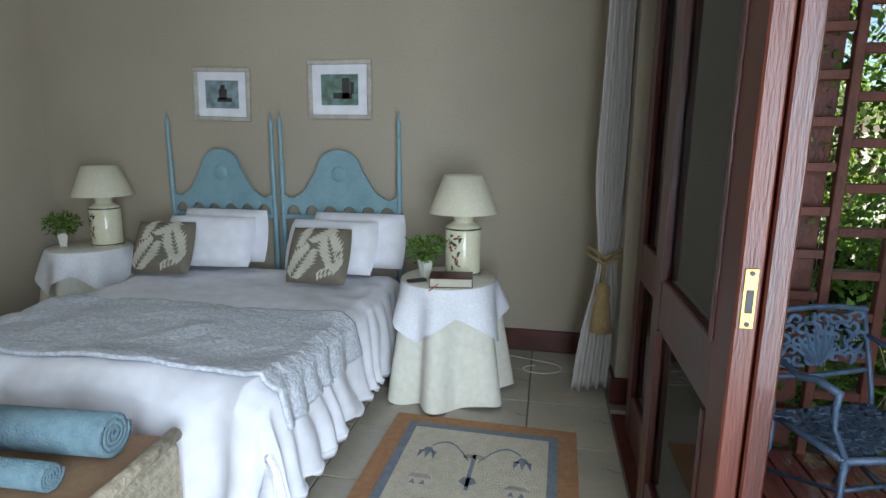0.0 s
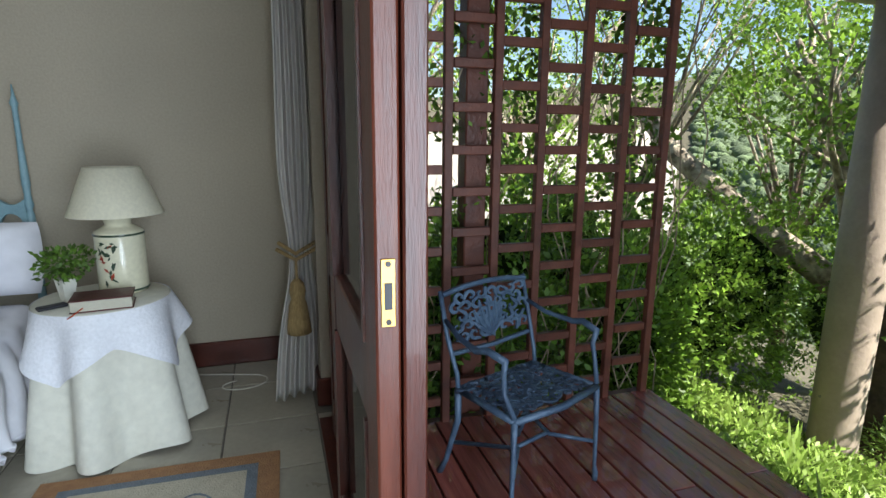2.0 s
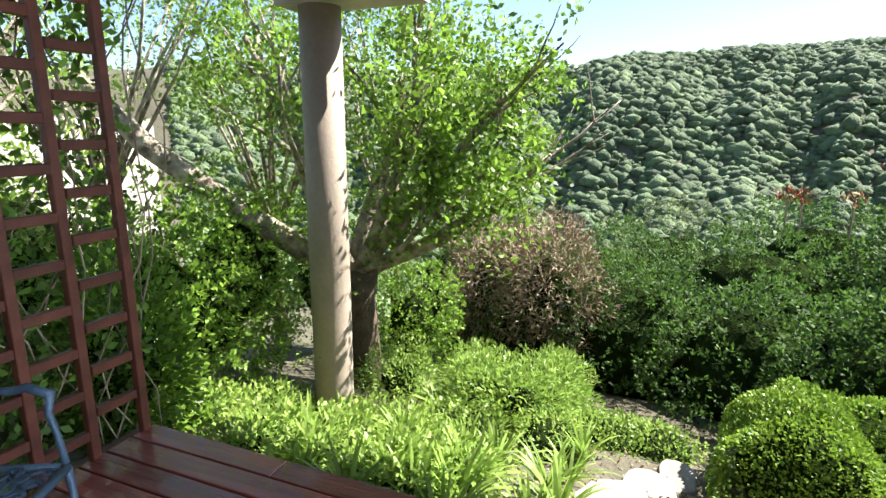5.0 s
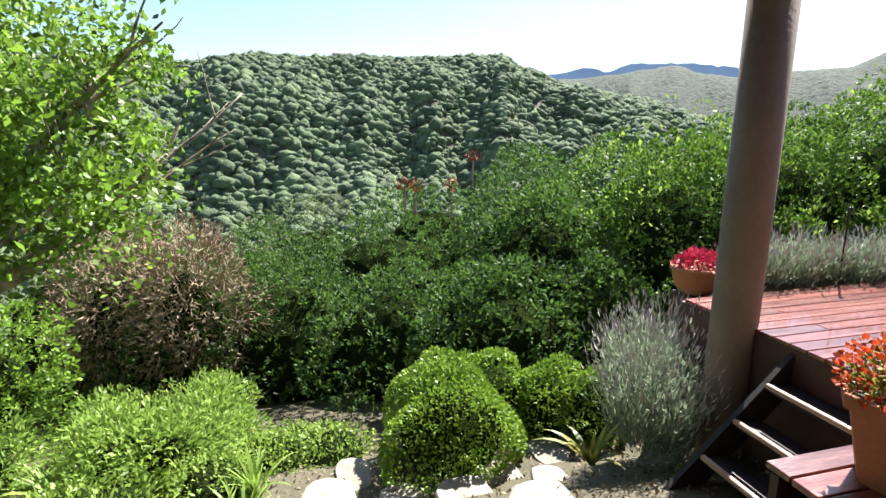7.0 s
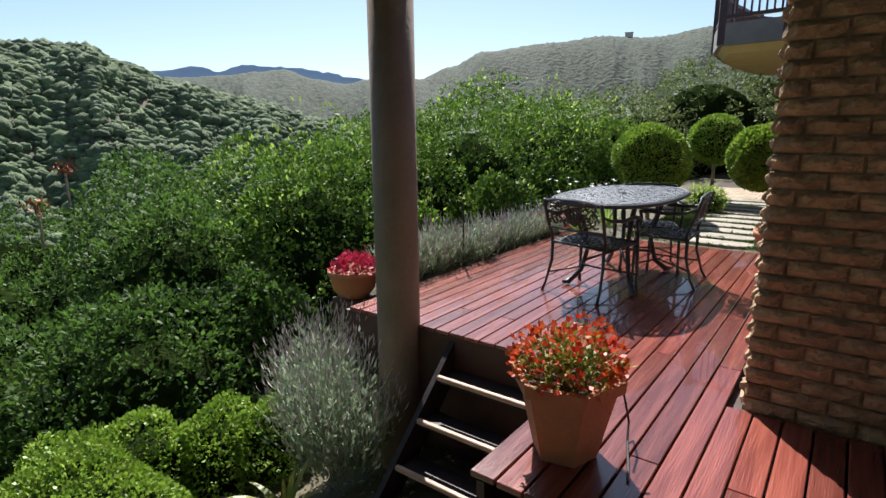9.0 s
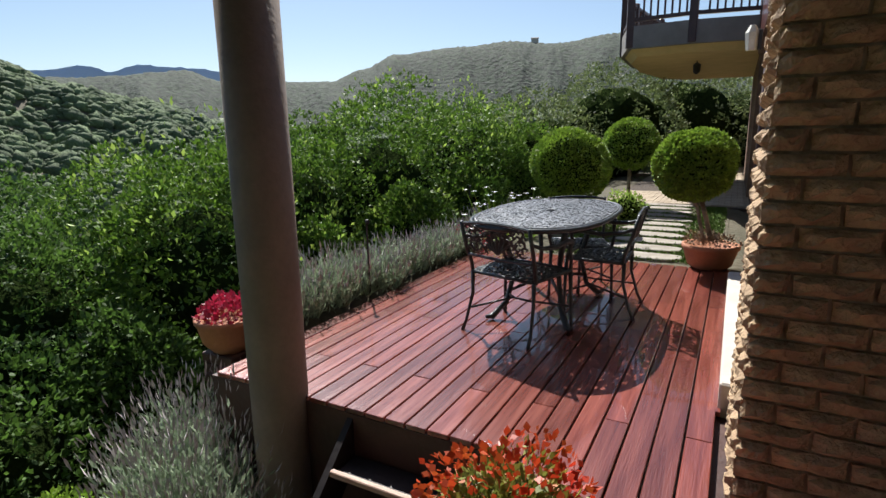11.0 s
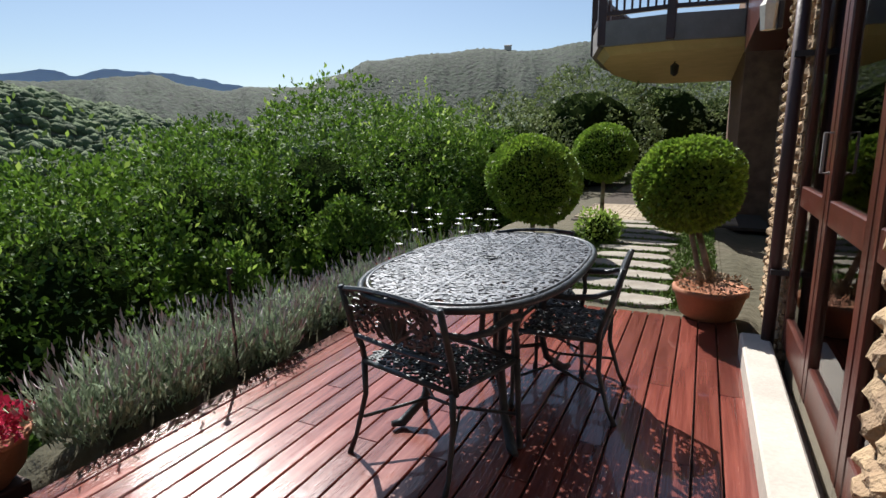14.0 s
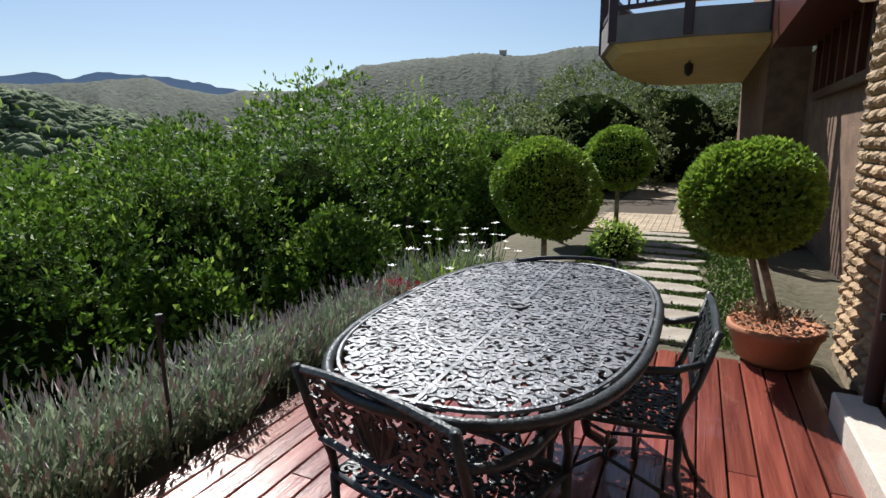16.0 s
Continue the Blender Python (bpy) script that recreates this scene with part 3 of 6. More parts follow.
Build().lathe([(0.04, 0), (0.055, 0.14), (0.02, 0.2)], (0.03, 0, 0), 6).done("glass_body", WHITE, t)
# timber slatted panel above, on the far wall
t = thing("timber_screen", (0.96, -9.5, 1.9), "dark red timber window screen high on the house wall", "window")
Build().box((0, 0, 0), (0.06, 4.4, 0.1)).done("bottom_rail", DARKWOOD, t)
for i in range(10):
    Build().box((0, -2.1 + i * 0.46, 0.9), (0.07, 0.06, 1.7)).done("mullion", DARKWOOD, t)

# glazed sliding door of the bedroom
structure("door_frame_jamb", Build().span((0.44, 2.52, -0.02), (0.62, 2.66, 2.12), 0.004), DARKWOOD, "dark red-brown door jamb")
structure("door_frame_track", Build().span((0.355, -1.6, -0.03), (0.62, 2.52, 0.012)), DARKWOOD, "dark sliding door track")
structure("door_frame_head", Build().span((0.355, -1.6, 2.035), (0.61, 2.52, 2.118)), DARKWOOD, "dark door head")


def slider(x, y0, y1, label, plate=False, edge=DARKWOOD):
    t = thing("sliding_door", (x, (y0 + y1) / 2, 0.012), label, "door", "bedroom sliding door leaves")
    hw, h, st, d = (y1 - y0) / 2, 2.02, 0.11, 0.042
    for s in (-1, 1):
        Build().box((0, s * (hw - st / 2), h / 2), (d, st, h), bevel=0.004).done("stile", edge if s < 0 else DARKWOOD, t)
    for zz, hh in ((0.1, 0.2), (0.80, 0.16), (h - 0.06, 0.12)):
        Build().box((0, 0, zz), (d - 0.004, 2 * (hw - st), hh), bevel=0.004).done("rail", DARKWOOD, t)
    g = Build().box((0, 0, 0.46), (0.006, 2 * (hw - st), 0.52)).done("lower_pane", GLASS, t)
    Build().box((0, 0, 1.39), (0.006, 2 * (hw - st), 1.02)).done("upper_pane", GLASS, t)
    for zz, hh in ((0.46, 0.52), (1.39, 1.02)):
        for s in (-1, 1):
            Build().box((-0.018, s * (hw - st - 0.008), zz), (0.016, 0.016, hh)).done("glazing_bead", DARKWOOD, t)
    if plate:
        p = Build().box((0, -hw - 0.0015, 1.005), (0.024, 0.003, 0.115), bevel=0.001).done("lock_plate", BRASS, t, "brass mortice lock plate")
        for z in (0.956, 1.054):
            Build().tube([(0, -hw - 0.005, z), (0, -hw - 0.001, z)], 0.005, 8).done("screw", BLACK, p)
        Build().box((0, -hw - 0.0035, 1.0), (0.013, 0.003, 0.045)).done("bolt_hole", BLACK, p)


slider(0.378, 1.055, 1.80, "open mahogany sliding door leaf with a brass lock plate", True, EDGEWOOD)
slider(0.424, 1.05, 2.42, "open mahogany sliding door leaf behind the first one")
slider(0.50, 1.62, 2.50, "mahogany sliding door leaf fixed against the jamb")

# deck frames
structure("deck_frame_porch", Build().span((0.62, 2.36, -0.2), (1.99, 2.40, -0.004)).span((1.965, -1.3, -0.22), (2.0, 2.36, -0.03)).span((0.7, -1.2, -0.2), (1.95, 2.3, -0.05)), DECKEDGE, "dark timber frame under the porch boards")
structure("deck_frame_terrace", Build().span((1.7, -6.15, -0.2), (4.2, -2.5, -0.05)).span((2.32, -2.475, -0.85), (4.24, -2.44, -0.028)).span((2.285, -2.44, -0.85), (2.32, -1.32, -0.028)), DECKEDGE, "dark timber frame and skirt of the terrace deck")

# garden steps from the terrace down to the path
steps = thing("garden_steps", (2.9, -2.44, -0.85), "timber steps down from the terrace deck to the garden", "stairs")
for i in range(4):
    z, y = 0.85 - 0.20 * (i + 1), 0.20 * i + 0.02
    # tread coloured as shaded, its front edge as sunlit
    Build().box((-0.13, y + 0.085, z - 0.045), (0.88, 0.17, 0.03), bevel=0.004).done("tread", STEPSHADE, steps)
    Build().box((-0.13, y + 0.185, z - 0.014), (0.88, 0.03, 0.028), bevel=0.004).done("nosing", STEPLIT, steps, "step edge coloured pale where sun catches it")
for x in (-0.57, 0.33):
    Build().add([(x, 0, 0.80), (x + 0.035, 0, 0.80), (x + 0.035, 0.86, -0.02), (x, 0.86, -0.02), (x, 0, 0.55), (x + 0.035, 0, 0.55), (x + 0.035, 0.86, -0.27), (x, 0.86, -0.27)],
                [(0, 1, 2, 3), (4, 7, 6, 5), (0, 3, 7, 4), (1, 5, 6, 2), (0, 4, 5, 1), (3, 2, 6, 7)]).done("stringer", STEPSHADE, steps)

# brick pillar with a flower pot on it at the corner of the lavender bed
PILLAR = (4.66, -2.93)


# ---- bedroom ----
def soft_grid(fn, nu, nv, thick=0.0):
    b = Build()
    b.v = [tuple(fn(i / nu, j / nv)) for j in range(nv + 1) for i in range(nu + 1)]
    b.f = [(j * (nu + 1) + i, j * (nu + 1) + i + 1, (j + 1) * (nu + 1) + i + 1, (j + 1) * (nu + 1) + i) for j in range(nv) for i in range(nu)]
    return b


def cushion(b, w, h, d, m, seed=0, n=16):
    """A plump pillow: width, height, depth."""
    V, F = [], []
    for side in (1, -1):
        for j in range(n + 1):
            for i in range(n + 1):
                u, v = 2 * i / n - 1, 2 * j / n - 1
                k = (1 - u ** 4) * (1 - v ** 4)
                pin = 1 - 0.06 * (u * u * v * v) + 0.0
                z = side * d / 2 * (max(k, 0) ** 0.45) * (1 + 0.12 * noise.noise(Vector((u * 2 + seed, v * 2, side))))
                V.append((u * w / 2 * (1 - 0.05 * (1 - abs(v)) ** 2 * 0) * pin, v * h / 2 * pin * (1 - 0.05 * (1 - u * u)), z))
    q = (n + 1) ** 2
    for s in (0, 1):
        for j in range(n):
            for i in range(n):
                a = s * q + j * (n + 1) + i
                f = (a, a + 1, a + n + 2, a + n + 1)
                F.append(f if s == 0 else f[::-1])
    b.add(V, F, m)
    return b


BX0, BX1, BY0, BY1, BZ = -2.38, -0.90, 1.50, 3.18, 0.50
bed = thing("bed", ((BX0 + BX1) / 2, (BY0 + BY1) / 2, 0), "made double bed with creased white linen against the wall", "bed")
cx, cy = (BX0 + BX1) / 2, (BY0 + BY1) / 2
Build().span((BX0 - cx + 0.03, BY0 - cy + 0.03, 0.08), (BX1 - cx - 0.03, BY1 - cy, 0.44), 0.04).done("mattress_base", VALANCE, bed)
V = Build()


def valance_pt(u, v):
    # runs along the foot end and the open side, with folds that widen downwards
    L1, L2 = BX1 - BX0, BY1 - BY0
    s = u * (L2 + L1 + L2)
    fold = math.sin(s * 42 + 2 * math.sin(s * 5)) * 0.018 * (1 - v)
    off = fold + 0.025 * (1 - v)
    z = 0.04 + 0.32 * v + 0.008 * math.sin(s * 42 + 1.5) * (1 - v)
    if s < L2:
        return (BX1 + off - cx, BY1 - s - cy, z)
    if s < L2 + L1:
        return (BX1 - (s - L2) - cx, BY0 - off - cy, z)
    return (BX0 - off - cx, BY0 + (s - L2 - L1) - cy, z)


soft_grid(valance_pt, 460, 5).done("valance", VALANCE, bed, "gathered cream bed valance", smooth=True)


def duvet_pt(u, v):
    W, L = BX1 - BX0, BY1 - BY0
    x, y = (u - 0.5) * (W + 0.86), -0.62 + v * (L + 0.50)
    hx = max(0, abs(x) - W / 2 + 0.03)
    hy = max(0, -y + 0.03)
    z = BZ + 0.02 * noise.noise(Vector((x * 2.5, y * 2.5, 0))) + 0.012 * noise.noise(Vector((x * 7, y * 7, 3)))
    drop = min(math.hypot(hx, hy), 0.45)
    z -= drop * (1 - 0.25 * math.exp(-drop * 8)) * 0.93
    px = math.copysign(min(abs(x), W / 2 + 0.02 + 0.10 * hx), x)
    py = max(y, -0.03 - 0.14 * hy)
    w = drop * 0.11 * math.sin((x if hy > hx else y) * 24 + 3 * noise.noise(Vector((x * 3, y * 3, 8))))
    if hx >= hy:
        px += math.copysign(w, x) + math.copysign(0.02, x)
    else:
        py += w - 0.02
    lift = 0.03 * math.exp(-((y - 0.03) / 0.12) ** 2) * (1 if not hx else 0)
    return (px, BY0 - cy + py, max(z + lift - 0.0, 0.12) + 0.01 * math.sin(x * 9) * (1 if hy or hx else 0))


ob = soft_grid(duvet_pt, 130, 130).done("duvet", LINEN, bed, "creased white duvet hanging over the sides", smooth=True)
sol = ob.modifiers.new("thickness", "SOLIDIFY")
sol.thickness = 0.03


def quilt_pt(u, v):
    W = BX1 - BX0
    x, y = (u - 0.5) * (W + 0.36), 0.03 + v * 0.72
    uu = (x / (W + 0.86)) + 0.5
    vv = (y + 0.62) / (BY1 - BY0 + 0.50)
    p = Vector(duvet_pt(uu, vv))
    return (p.x + math.copysign(0.012, x) * (abs(x) > W / 2 - 0.05), p.y, p.z + 0.022 + 0.006 * noise.noise(Vector((x * 30, y * 30, 0))))


ob = soft_grid(quilt_pt, 120, 60).done("bed_runner", QUILT, bed, "pale grey textured quilt folded across the bed", smooth=True)
sol = ob.modifiers.new("thickness", "SOLIDIFY")
sol.thickness = 0.015


def headboard(x0, x1):
    t = thing("headboard", ((x0 + x1) / 2, 3.22, 0), "duck-egg blue wooden headboard with tall turned posts and scalloped rail", "headboard", "headboards")
    t.scale = (1, 1, 1.035)
    w = (x1 - x0) / 2
    for s in (-1, 1):
        Build().lathe([(0.018, 0), (0.018, 0.86), (0.012, 0.88), (0.02, 0.9), (0.014, 0.95), (0.018, 1.0), (0.012, 1.2), (0.012, 1.33), (0.018, 1.35), (0.008, 1.38), (0.002, 1.43)], (s * w, 0, 0), 14).done("post", BLUEPAINT, t, smooth=True)
    N = 64
    top, low = [], []
    for i in range(N + 1):
        u = -1 + 2 * i / N
        a = abs(u)
        if a < 0.34:
            z = 1.10 + 0.10 * math.sqrt(max(0, 1 - (a / 0.36) ** 2))
        elif a < 0.72:
            z = 0.93 + 0.17 * (1 - sstep(0.30, 0.72, a)) + 0.04 * (1 - sstep(0.34, 0.40, a))
        else:
            z = 0.93 - 0.025 * math.sin(math.pi * (a - 0.72) / 0.28)
        top.append(z)
        ph = (u * 3.0) % 1.0
        low.append(0.815 + 0.05 * math.sqrt(max(0, 1 - ((ph - 0.5) / 0.36) ** 2)) if abs(ph - 0.5) < 0.36 else 0.80)
    b = Build()
    for y in (-0.012, 0.012):
        for i in range(N + 1):
            x = (-1 + 2 * i / N) * (w - 0.012)
            b.v += [(x, y, low[i]), (x, y, top[i])]
    k = 2 * (N + 1)
    for i in range(N):
        a = 2 * i
        b.f += [(a, a + 2, a + 3, a + 1), (k + a, k + a + 1, k + a + 3, k + a + 2), (a + 1, a + 3, k + a + 3, k + a + 1), (a, k + a, k + a + 2, a + 2)]
    b.done("panel", BLUEPAINT, t)
    Build().box((0, 0, 0.79), (2 * w - 0.03, 0.024, 0.03), bevel=0.004).done("lower_rail", BLUEPAINT, t)
    Build().lathe([(0.05, 0), (0.035, 0.012), (0.012, 0.016)], m=Matrix.Translation((0, -0.012, 1.06)) @ Matrix.Rotation(radians(90), 4, "X"), seg=10).done("rosette", BLUEPAINT, t)


headboard(-2.46, -1.725)
headboard(-1.665, -0.89)


def pillow(at, w, h, d, lean, rz, mat, label, name="pillow", motif=False, seed=0):
    t = thing(name, at, label, "pillow" if name == "pillow" else "cushion", name + "s on the bed", rz)
    m = Matrix.Translation((0, 0, h / 2 * math.cos(radians(lean)) + d * 0.2)) @ Matrix.Rotation(radians(90 - lean), 4, "X")
    cushion(Build(), w, h, d, m, seed).done("cover", mat, t, smooth=True)
    if motif:
        b = Build()
        g = random.Random(seed)
        for sx, sy, an in ((-0.09, -0.08, 60), (0.1, -0.02, 110), (0.0, 0.12, 35), (-0.11, 0.1, 80), (0.09, -0.13, 20)):
            stem = Vector((math.cos(radians(an)), math.sin(radians(an)), 0))
            for k in range(-3, 5):
                root = Vector((sx, sy, 0)) + stem * 0.024 * k
                for s in (-1, 1):
                    dd = (Matrix.Rotation(s * radians(48), 3, "Z") @ stem) * (0.105 - 0.010 * abs(k))
                    p = dd.orthogonal().normalized()
                    side = Vector((-dd.y, dd.x, 0)).normalized() * 0.015
                    quad = [root, root + dd * 0.5 + side, root + dd, root + dd * 0.5 - side]
                    ok = all(abs(q.x) < w * 0.46 and abs(q.y) < h * 0.46 for q in quad)
                    if ok:
                        out = []
                        for q in quad:
                            uu, vv = 2 * q.x / w, 2 * q.y / h
                            z = d / 2 * (max((1 - uu ** 4) * (1 - vv ** 4), 0) ** 0.45) * (1 + 0.12 * noise.noise(Vector((uu * 2 + seed, vv * 2, 1)))) + 0.003
                            out.append((q.x, q.y, z))
                        b.add(out, [(0, 1, 2, 3)], m)
        b.done("leaf_pattern", MOTIF, t, "pale woven leaf pattern")
    return t


Z = BZ + 0.02
for k, x in enumerate((-2.1, -1.2)):
    pillow((x + 0.08, 3.1, Z - 0.02), 0.60, 0.35, 0.16, 12, 0, LINEN, "plump white pillow propped against the blue headboard", seed=k)
    pillow((x + 0.06 - 0.10 * k, 2.96, Z - 0.02), 0.58, 0.34, 0.17, 26, 5 - 9 * k, LINEN, "plump white pillow leaning on another pillow", seed=k + 4)
    pillow((x - 0.12 + 0.09 * k, 2.78 - 0.02 * k, Z - 0.02), 0.36, 0.34, 0.11, 28, 9 - 8 * k, CUSHION, "grey-brown square cushion with pale leaves in front of the white pillows", "cushion", True, k + 9)


def side_table(x, y, label):
    t = thing("side_table", (x, y, 0), label, "table", "round bedside tables")
    H, r = 0.60, 0.235

    def skirt(u, v):
        a = 2 * math.pi * u
        k = (1 - v)
        rr = r + k * 0.075 + k ** 0.6 * 0.05 * math.sin(a * 7 + 0.6 * math.sin(a * 3 + x))
        return (rr * math.cos(a), rr * math.sin(a), 0.012 + (H - 0.012) * v + 0.012 * k * math.sin(a * 7 + 1))

    def over(u, v):
        a = 2 * math.pi * u
        cornr = abs(((a / (math.pi / 2) + 0.3) % 1) - 0.5) * 2
        drop = 0.14 + 0.14 * cornr ** 1.3
        k = (1 - v)
        rr = r + 0.008 + k * 0.045 + k ** 0.8 * 0.028 * math.sin(a * 7 + 0.6 * math.sin(a * 3 + x)) + 0.006
        return (rr * math.cos(a), rr * math.sin(a), H + 0.006 - drop * k)
    Build().lathe([(r * 0.98, H - 0.02), (r, H), (r * 0.97, H + 0.004)], seg=40).done("tabletop", CLOTH, t, smooth=True)
    soft_grid(skirt, 140, 12).done("floor_cloth", CLOTH, t, "long cream cloth in deep folds", True)
    soft_grid(over, 140, 8).done("over_cloth", LACE, t, "white pointed over-cloth", True)
    Build().lathe([(r + 0.014, H + 0.002), (r + 0.006, H + 0.008), (0.05, H + 0.009)], seg=40).done("cloth_top", CLOTH, t, smooth=True)
    return H + 0.009


TH = side_table(-0.48, 2.68, "round bedside table under floor-length cream cloth with a white over-cloth")
side_table(-2.95, 3.0, "round bedside table under floor-length pale cloth in the corner")


def lamp(x, y):
    t = thing("table_lamp", (x, y, TH), "cream ceramic canister lamp with painted flowers, switched off", "lamp", "bedside lamps", scale=1.1)
    Build().lathe([(0.082, 0), (0.086, 0.008), (0.086, 0.23), (0.080, 0.238), (0.06, 0.25), (0.045, 0.26), (0.05, 0.285), (0.03, 0.30)], seg=28).done("lamp_base", CERAMIC, t, smooth=True)
    for z in (0.012, 0.226):
        Build().lathe([(0.0875, z - 0.004), (0.088, z), (0.0875, z + 0.004)], seg=28).done("painted_band", BANDGREEN, t)
    b, r2 = Build(), Build()
    g = random.Random(3)
    for i in range(26):
        a, z = -1.9 + g.uniform(-0.35, 0.35), 0.04 + g.uniform(0, 0.16)
        p = Vector((0.088 * math.cos(a), 0.088 * math.sin(a), z))
        s = g.uniform(0.006, 0.012)
        tgt = r2 if i % 5 == 0 else b
        tan = Vector((-math.sin(a), math.cos(a), 0))
        up = Vector((0, 0, 1))
        e = tan * math.cos(i) + up * math.sin(i)
        f = tan * -math.sin(i) + up * math.cos(i)
        tgt.add([p - e * s * 1.5, p + f * s * 0.6, p + e * s * 1.5, p - f * s * 0.6], [(0, 1, 2, 3)])
    b.done("painted_leaves", BANDGREEN, t, kind="stuff")
    r2.done("painted_flowers", REDPAINT, t, kind="stuff")
    sh = Build()
    sh.lathe([(0.165, 0.30), (0.095, 0.475), (0.093, 0.475), (0.163, 0.30), (0.165, 0.30)], seg=40)
    sh.f = [f for f in sh.f if len(f) == 4]
    sh.done("shade", SHADE, t, smooth=True)
    Build().tube([(0, 0, 0.29), (0, 0, 0.40)], 0.008).done("lamp_stem", BRASS, t)
    Build().tube([(-0.094, 0, 0.45), (0.094, 0, 0.45)], 0.002).done("shade_spider", BRASS, t)


lamp(-0.42, 2.77)
lamp(-2.86, 3.06)


def pot_plant(x, y):
    t = thing("potted_fern", (x, y, TH), "small bright green plant in a white square pot", "plant", "bedside plants")
    Build().lathe([(0.026, 0), (0.04, 0.085), (0.043, 0.09), (0.036, 0.09)], seg=4).done("pot", WHITE, t)
    P, d = blob_points(420, (0.10, 0.10, 0.075), 5, 3, 0.8)
    leaves("fronds", P + [0, 0, 0.15], 0.026, LEAF, t, out=d, ratio=0.6)


pot_plant(-0.60, 2.66)
pot_plant(-3.1, 2.95)
t = thing("book", (-0.44, 2.53, TH), "thick dark red book lying on the bedside cloth", "book", rz=8)
Build().box((0, 0, 0.024), (0.20, 0.13, 0.040)).done("page_block", PAGES, t)
Build().box((0, 0.004, 0.047), (0.21, 0.142, 0.005), bevel=0.002).box((0, 0.004, 0.0035), (0.21, 0.142, 0.005), bevel=0.002).done("cover", BOOKCOVER, t)
Build().tube([(-0.06, -0.066, 0.02), (-0.09, -0.10, 0.004), (-0.10, -0.13, 0.003)], 0.0025).done("ribbon", REDFLOWER, t)
t = thing("remote_control", (-0.62, 2.55, TH), "slim black remote control on the bedside cloth", "remote", rz=35)
Build().box((0, 0, 0.008), (0.10, 0.035, 0.014), bevel=0.004).done("remote_body", BLACK, t)
t = thing("lamp_cord", (0, 0, 0.0), "thin pale lamp cord curled on the tiles", "cable")
Build().tube([(-0.3, 3.2, 0.006)] + [(0.02 + 0.11 * math.cos(a / 10), 3.02 + 0.07 * math.sin(a / 10) + 0.001 * a, 0.006) for a in range(14, -46, -3)], 0.0035, 5).done("cord", WHITE, t, smooth=True)
t = thing("wall_socket", (-3.49, 2.6, 0.3), "white wall socket above the skirting", "socket")
Build().box((0.002, 0, 0), (0.012, 0.10, 0.07), bevel=0.004).done("socket_plate", WHITE, t)
Build().box((0.009, -0.02, 0.01), (0.004, 0.014, 0.02)).done("switch", CERAMIC, t)


def picture(x, z, w, h, prn, label, tilt, fig):
    t = thing("framed_picture", (x, 3.285, z), label, "picture", "pictures above the bed")
    m = Matrix.Rotation(radians(tilt), 4, "Y")
    fw = 0.028
    for s in (-1, 1):
        Build().box((0, 0, s * (h / 2 - fw / 2)), (w, 0.022, fw), m=m, bevel=0.005).done("frame_rail", FRAMEWOOD, t)
        Build().box((s * (w / 2 - fw / 2), 0, 0), (fw, 0.024, h - 2 * fw), m=m, bevel=0.005).done("frame_side", FRAMEWOOD, t)
    Build().box((0, 0.006, 0), (w - 2 * fw, 0.006, h - 2 * fw), m=m).done("mount", LINEN, t)
    Build().box((0, 0.001, 0), (w * 0.58, 0.004, h * 0.52), m=m).done("print", prn, t)
    b = Build()
    for q in fig:
        b.box((q[0] * w, -0.003, q[1] * h), (q[2] * w, 0.002, q[3] * h), m=m, bevel=0.001)
    b.done("print_shape", FIGURE, t)


picture(-2.09, 1.59, 0.40, 0.335, PRINTA, "whitewashed frame with a grey-blue print and wide white mount", 1.5, [(0.02, 0, 0.14, 0.2), (0.02, 0.13, 0.08, 0.1), (0.05, -0.1, 0.26, 0.08)])
picture(-1.285, 1.61, 0.415, 0.355, PRINTB, "whitewashed frame with a green and dark print and wide white mount", 0.5, [(0.1, 0.02, 0.12, 0.36), (0.05, -0.1, 0.3, 0.1), (0.2, 0.03, 0.06, 0.2)])

# curtain with tie-back
t = thing("curtain", (0.39, 2.98, 0), "silvery cream curtain tied back with a rope tassel beside the door", "curtain")


def curtain_pt(u, v):
    z = 0.03 + 2.2 * v
    pinch = math.exp(-((z - 0.72) / 0.28) ** 2)
    w = 0.235 * (1 - 0.5 * pinch) * (1 - 0.42 * v)
    a = u * math.pi * 2 * 5
    sway = 0.03 * math.sin(z * 2) + 0.10 * sstep(0.7, 2.2, z) * 0.6
    return (-0.10 + (u - 0.5) * w + sway, -0.22 + (u - 0.5) * 0.12 + 0.028 * (1 - 0.5 * pinch) * math.sin(a), z)


ob = soft_grid(curtain_pt, 90, 60).done("drape", CURTAIN, t, smooth=True)
ob.modifiers.new("thickness", "SOLIDIFY").thickness = 0.006
Build().tube([(-0.18, -0.26, 0.76), (-0.1, -0.32, 0.72), (-0.0, -0.26, 0.76), (0.04, -0.2, 0.82)], 0.010).tube([(-0.17, -0.26, 0.79), (-0.1, -0.325, 0.75), (0.0, -0.26, 0.79)], 0.010).done("tie_rope", TASSEL, t, smooth=True)
b = Build().lathe([(0.012, 0.18), (0.03, 0.16), (0.036, 0.12), (0.03, 0.09), (0.04, 0.06), (0.05, -0.02), (0.055, -0.07)], seg=16)
t2 = b.done("tassel", TASSEL, t, "large golden tassel", True)
t2.location = (-0.10, -0.35, 0.46)
Build().tube([(-0.1, -0.33, 0.73), (-0.1, -0.35, 0.64)], 0.006).done("tassel_cord", TASSEL, t)

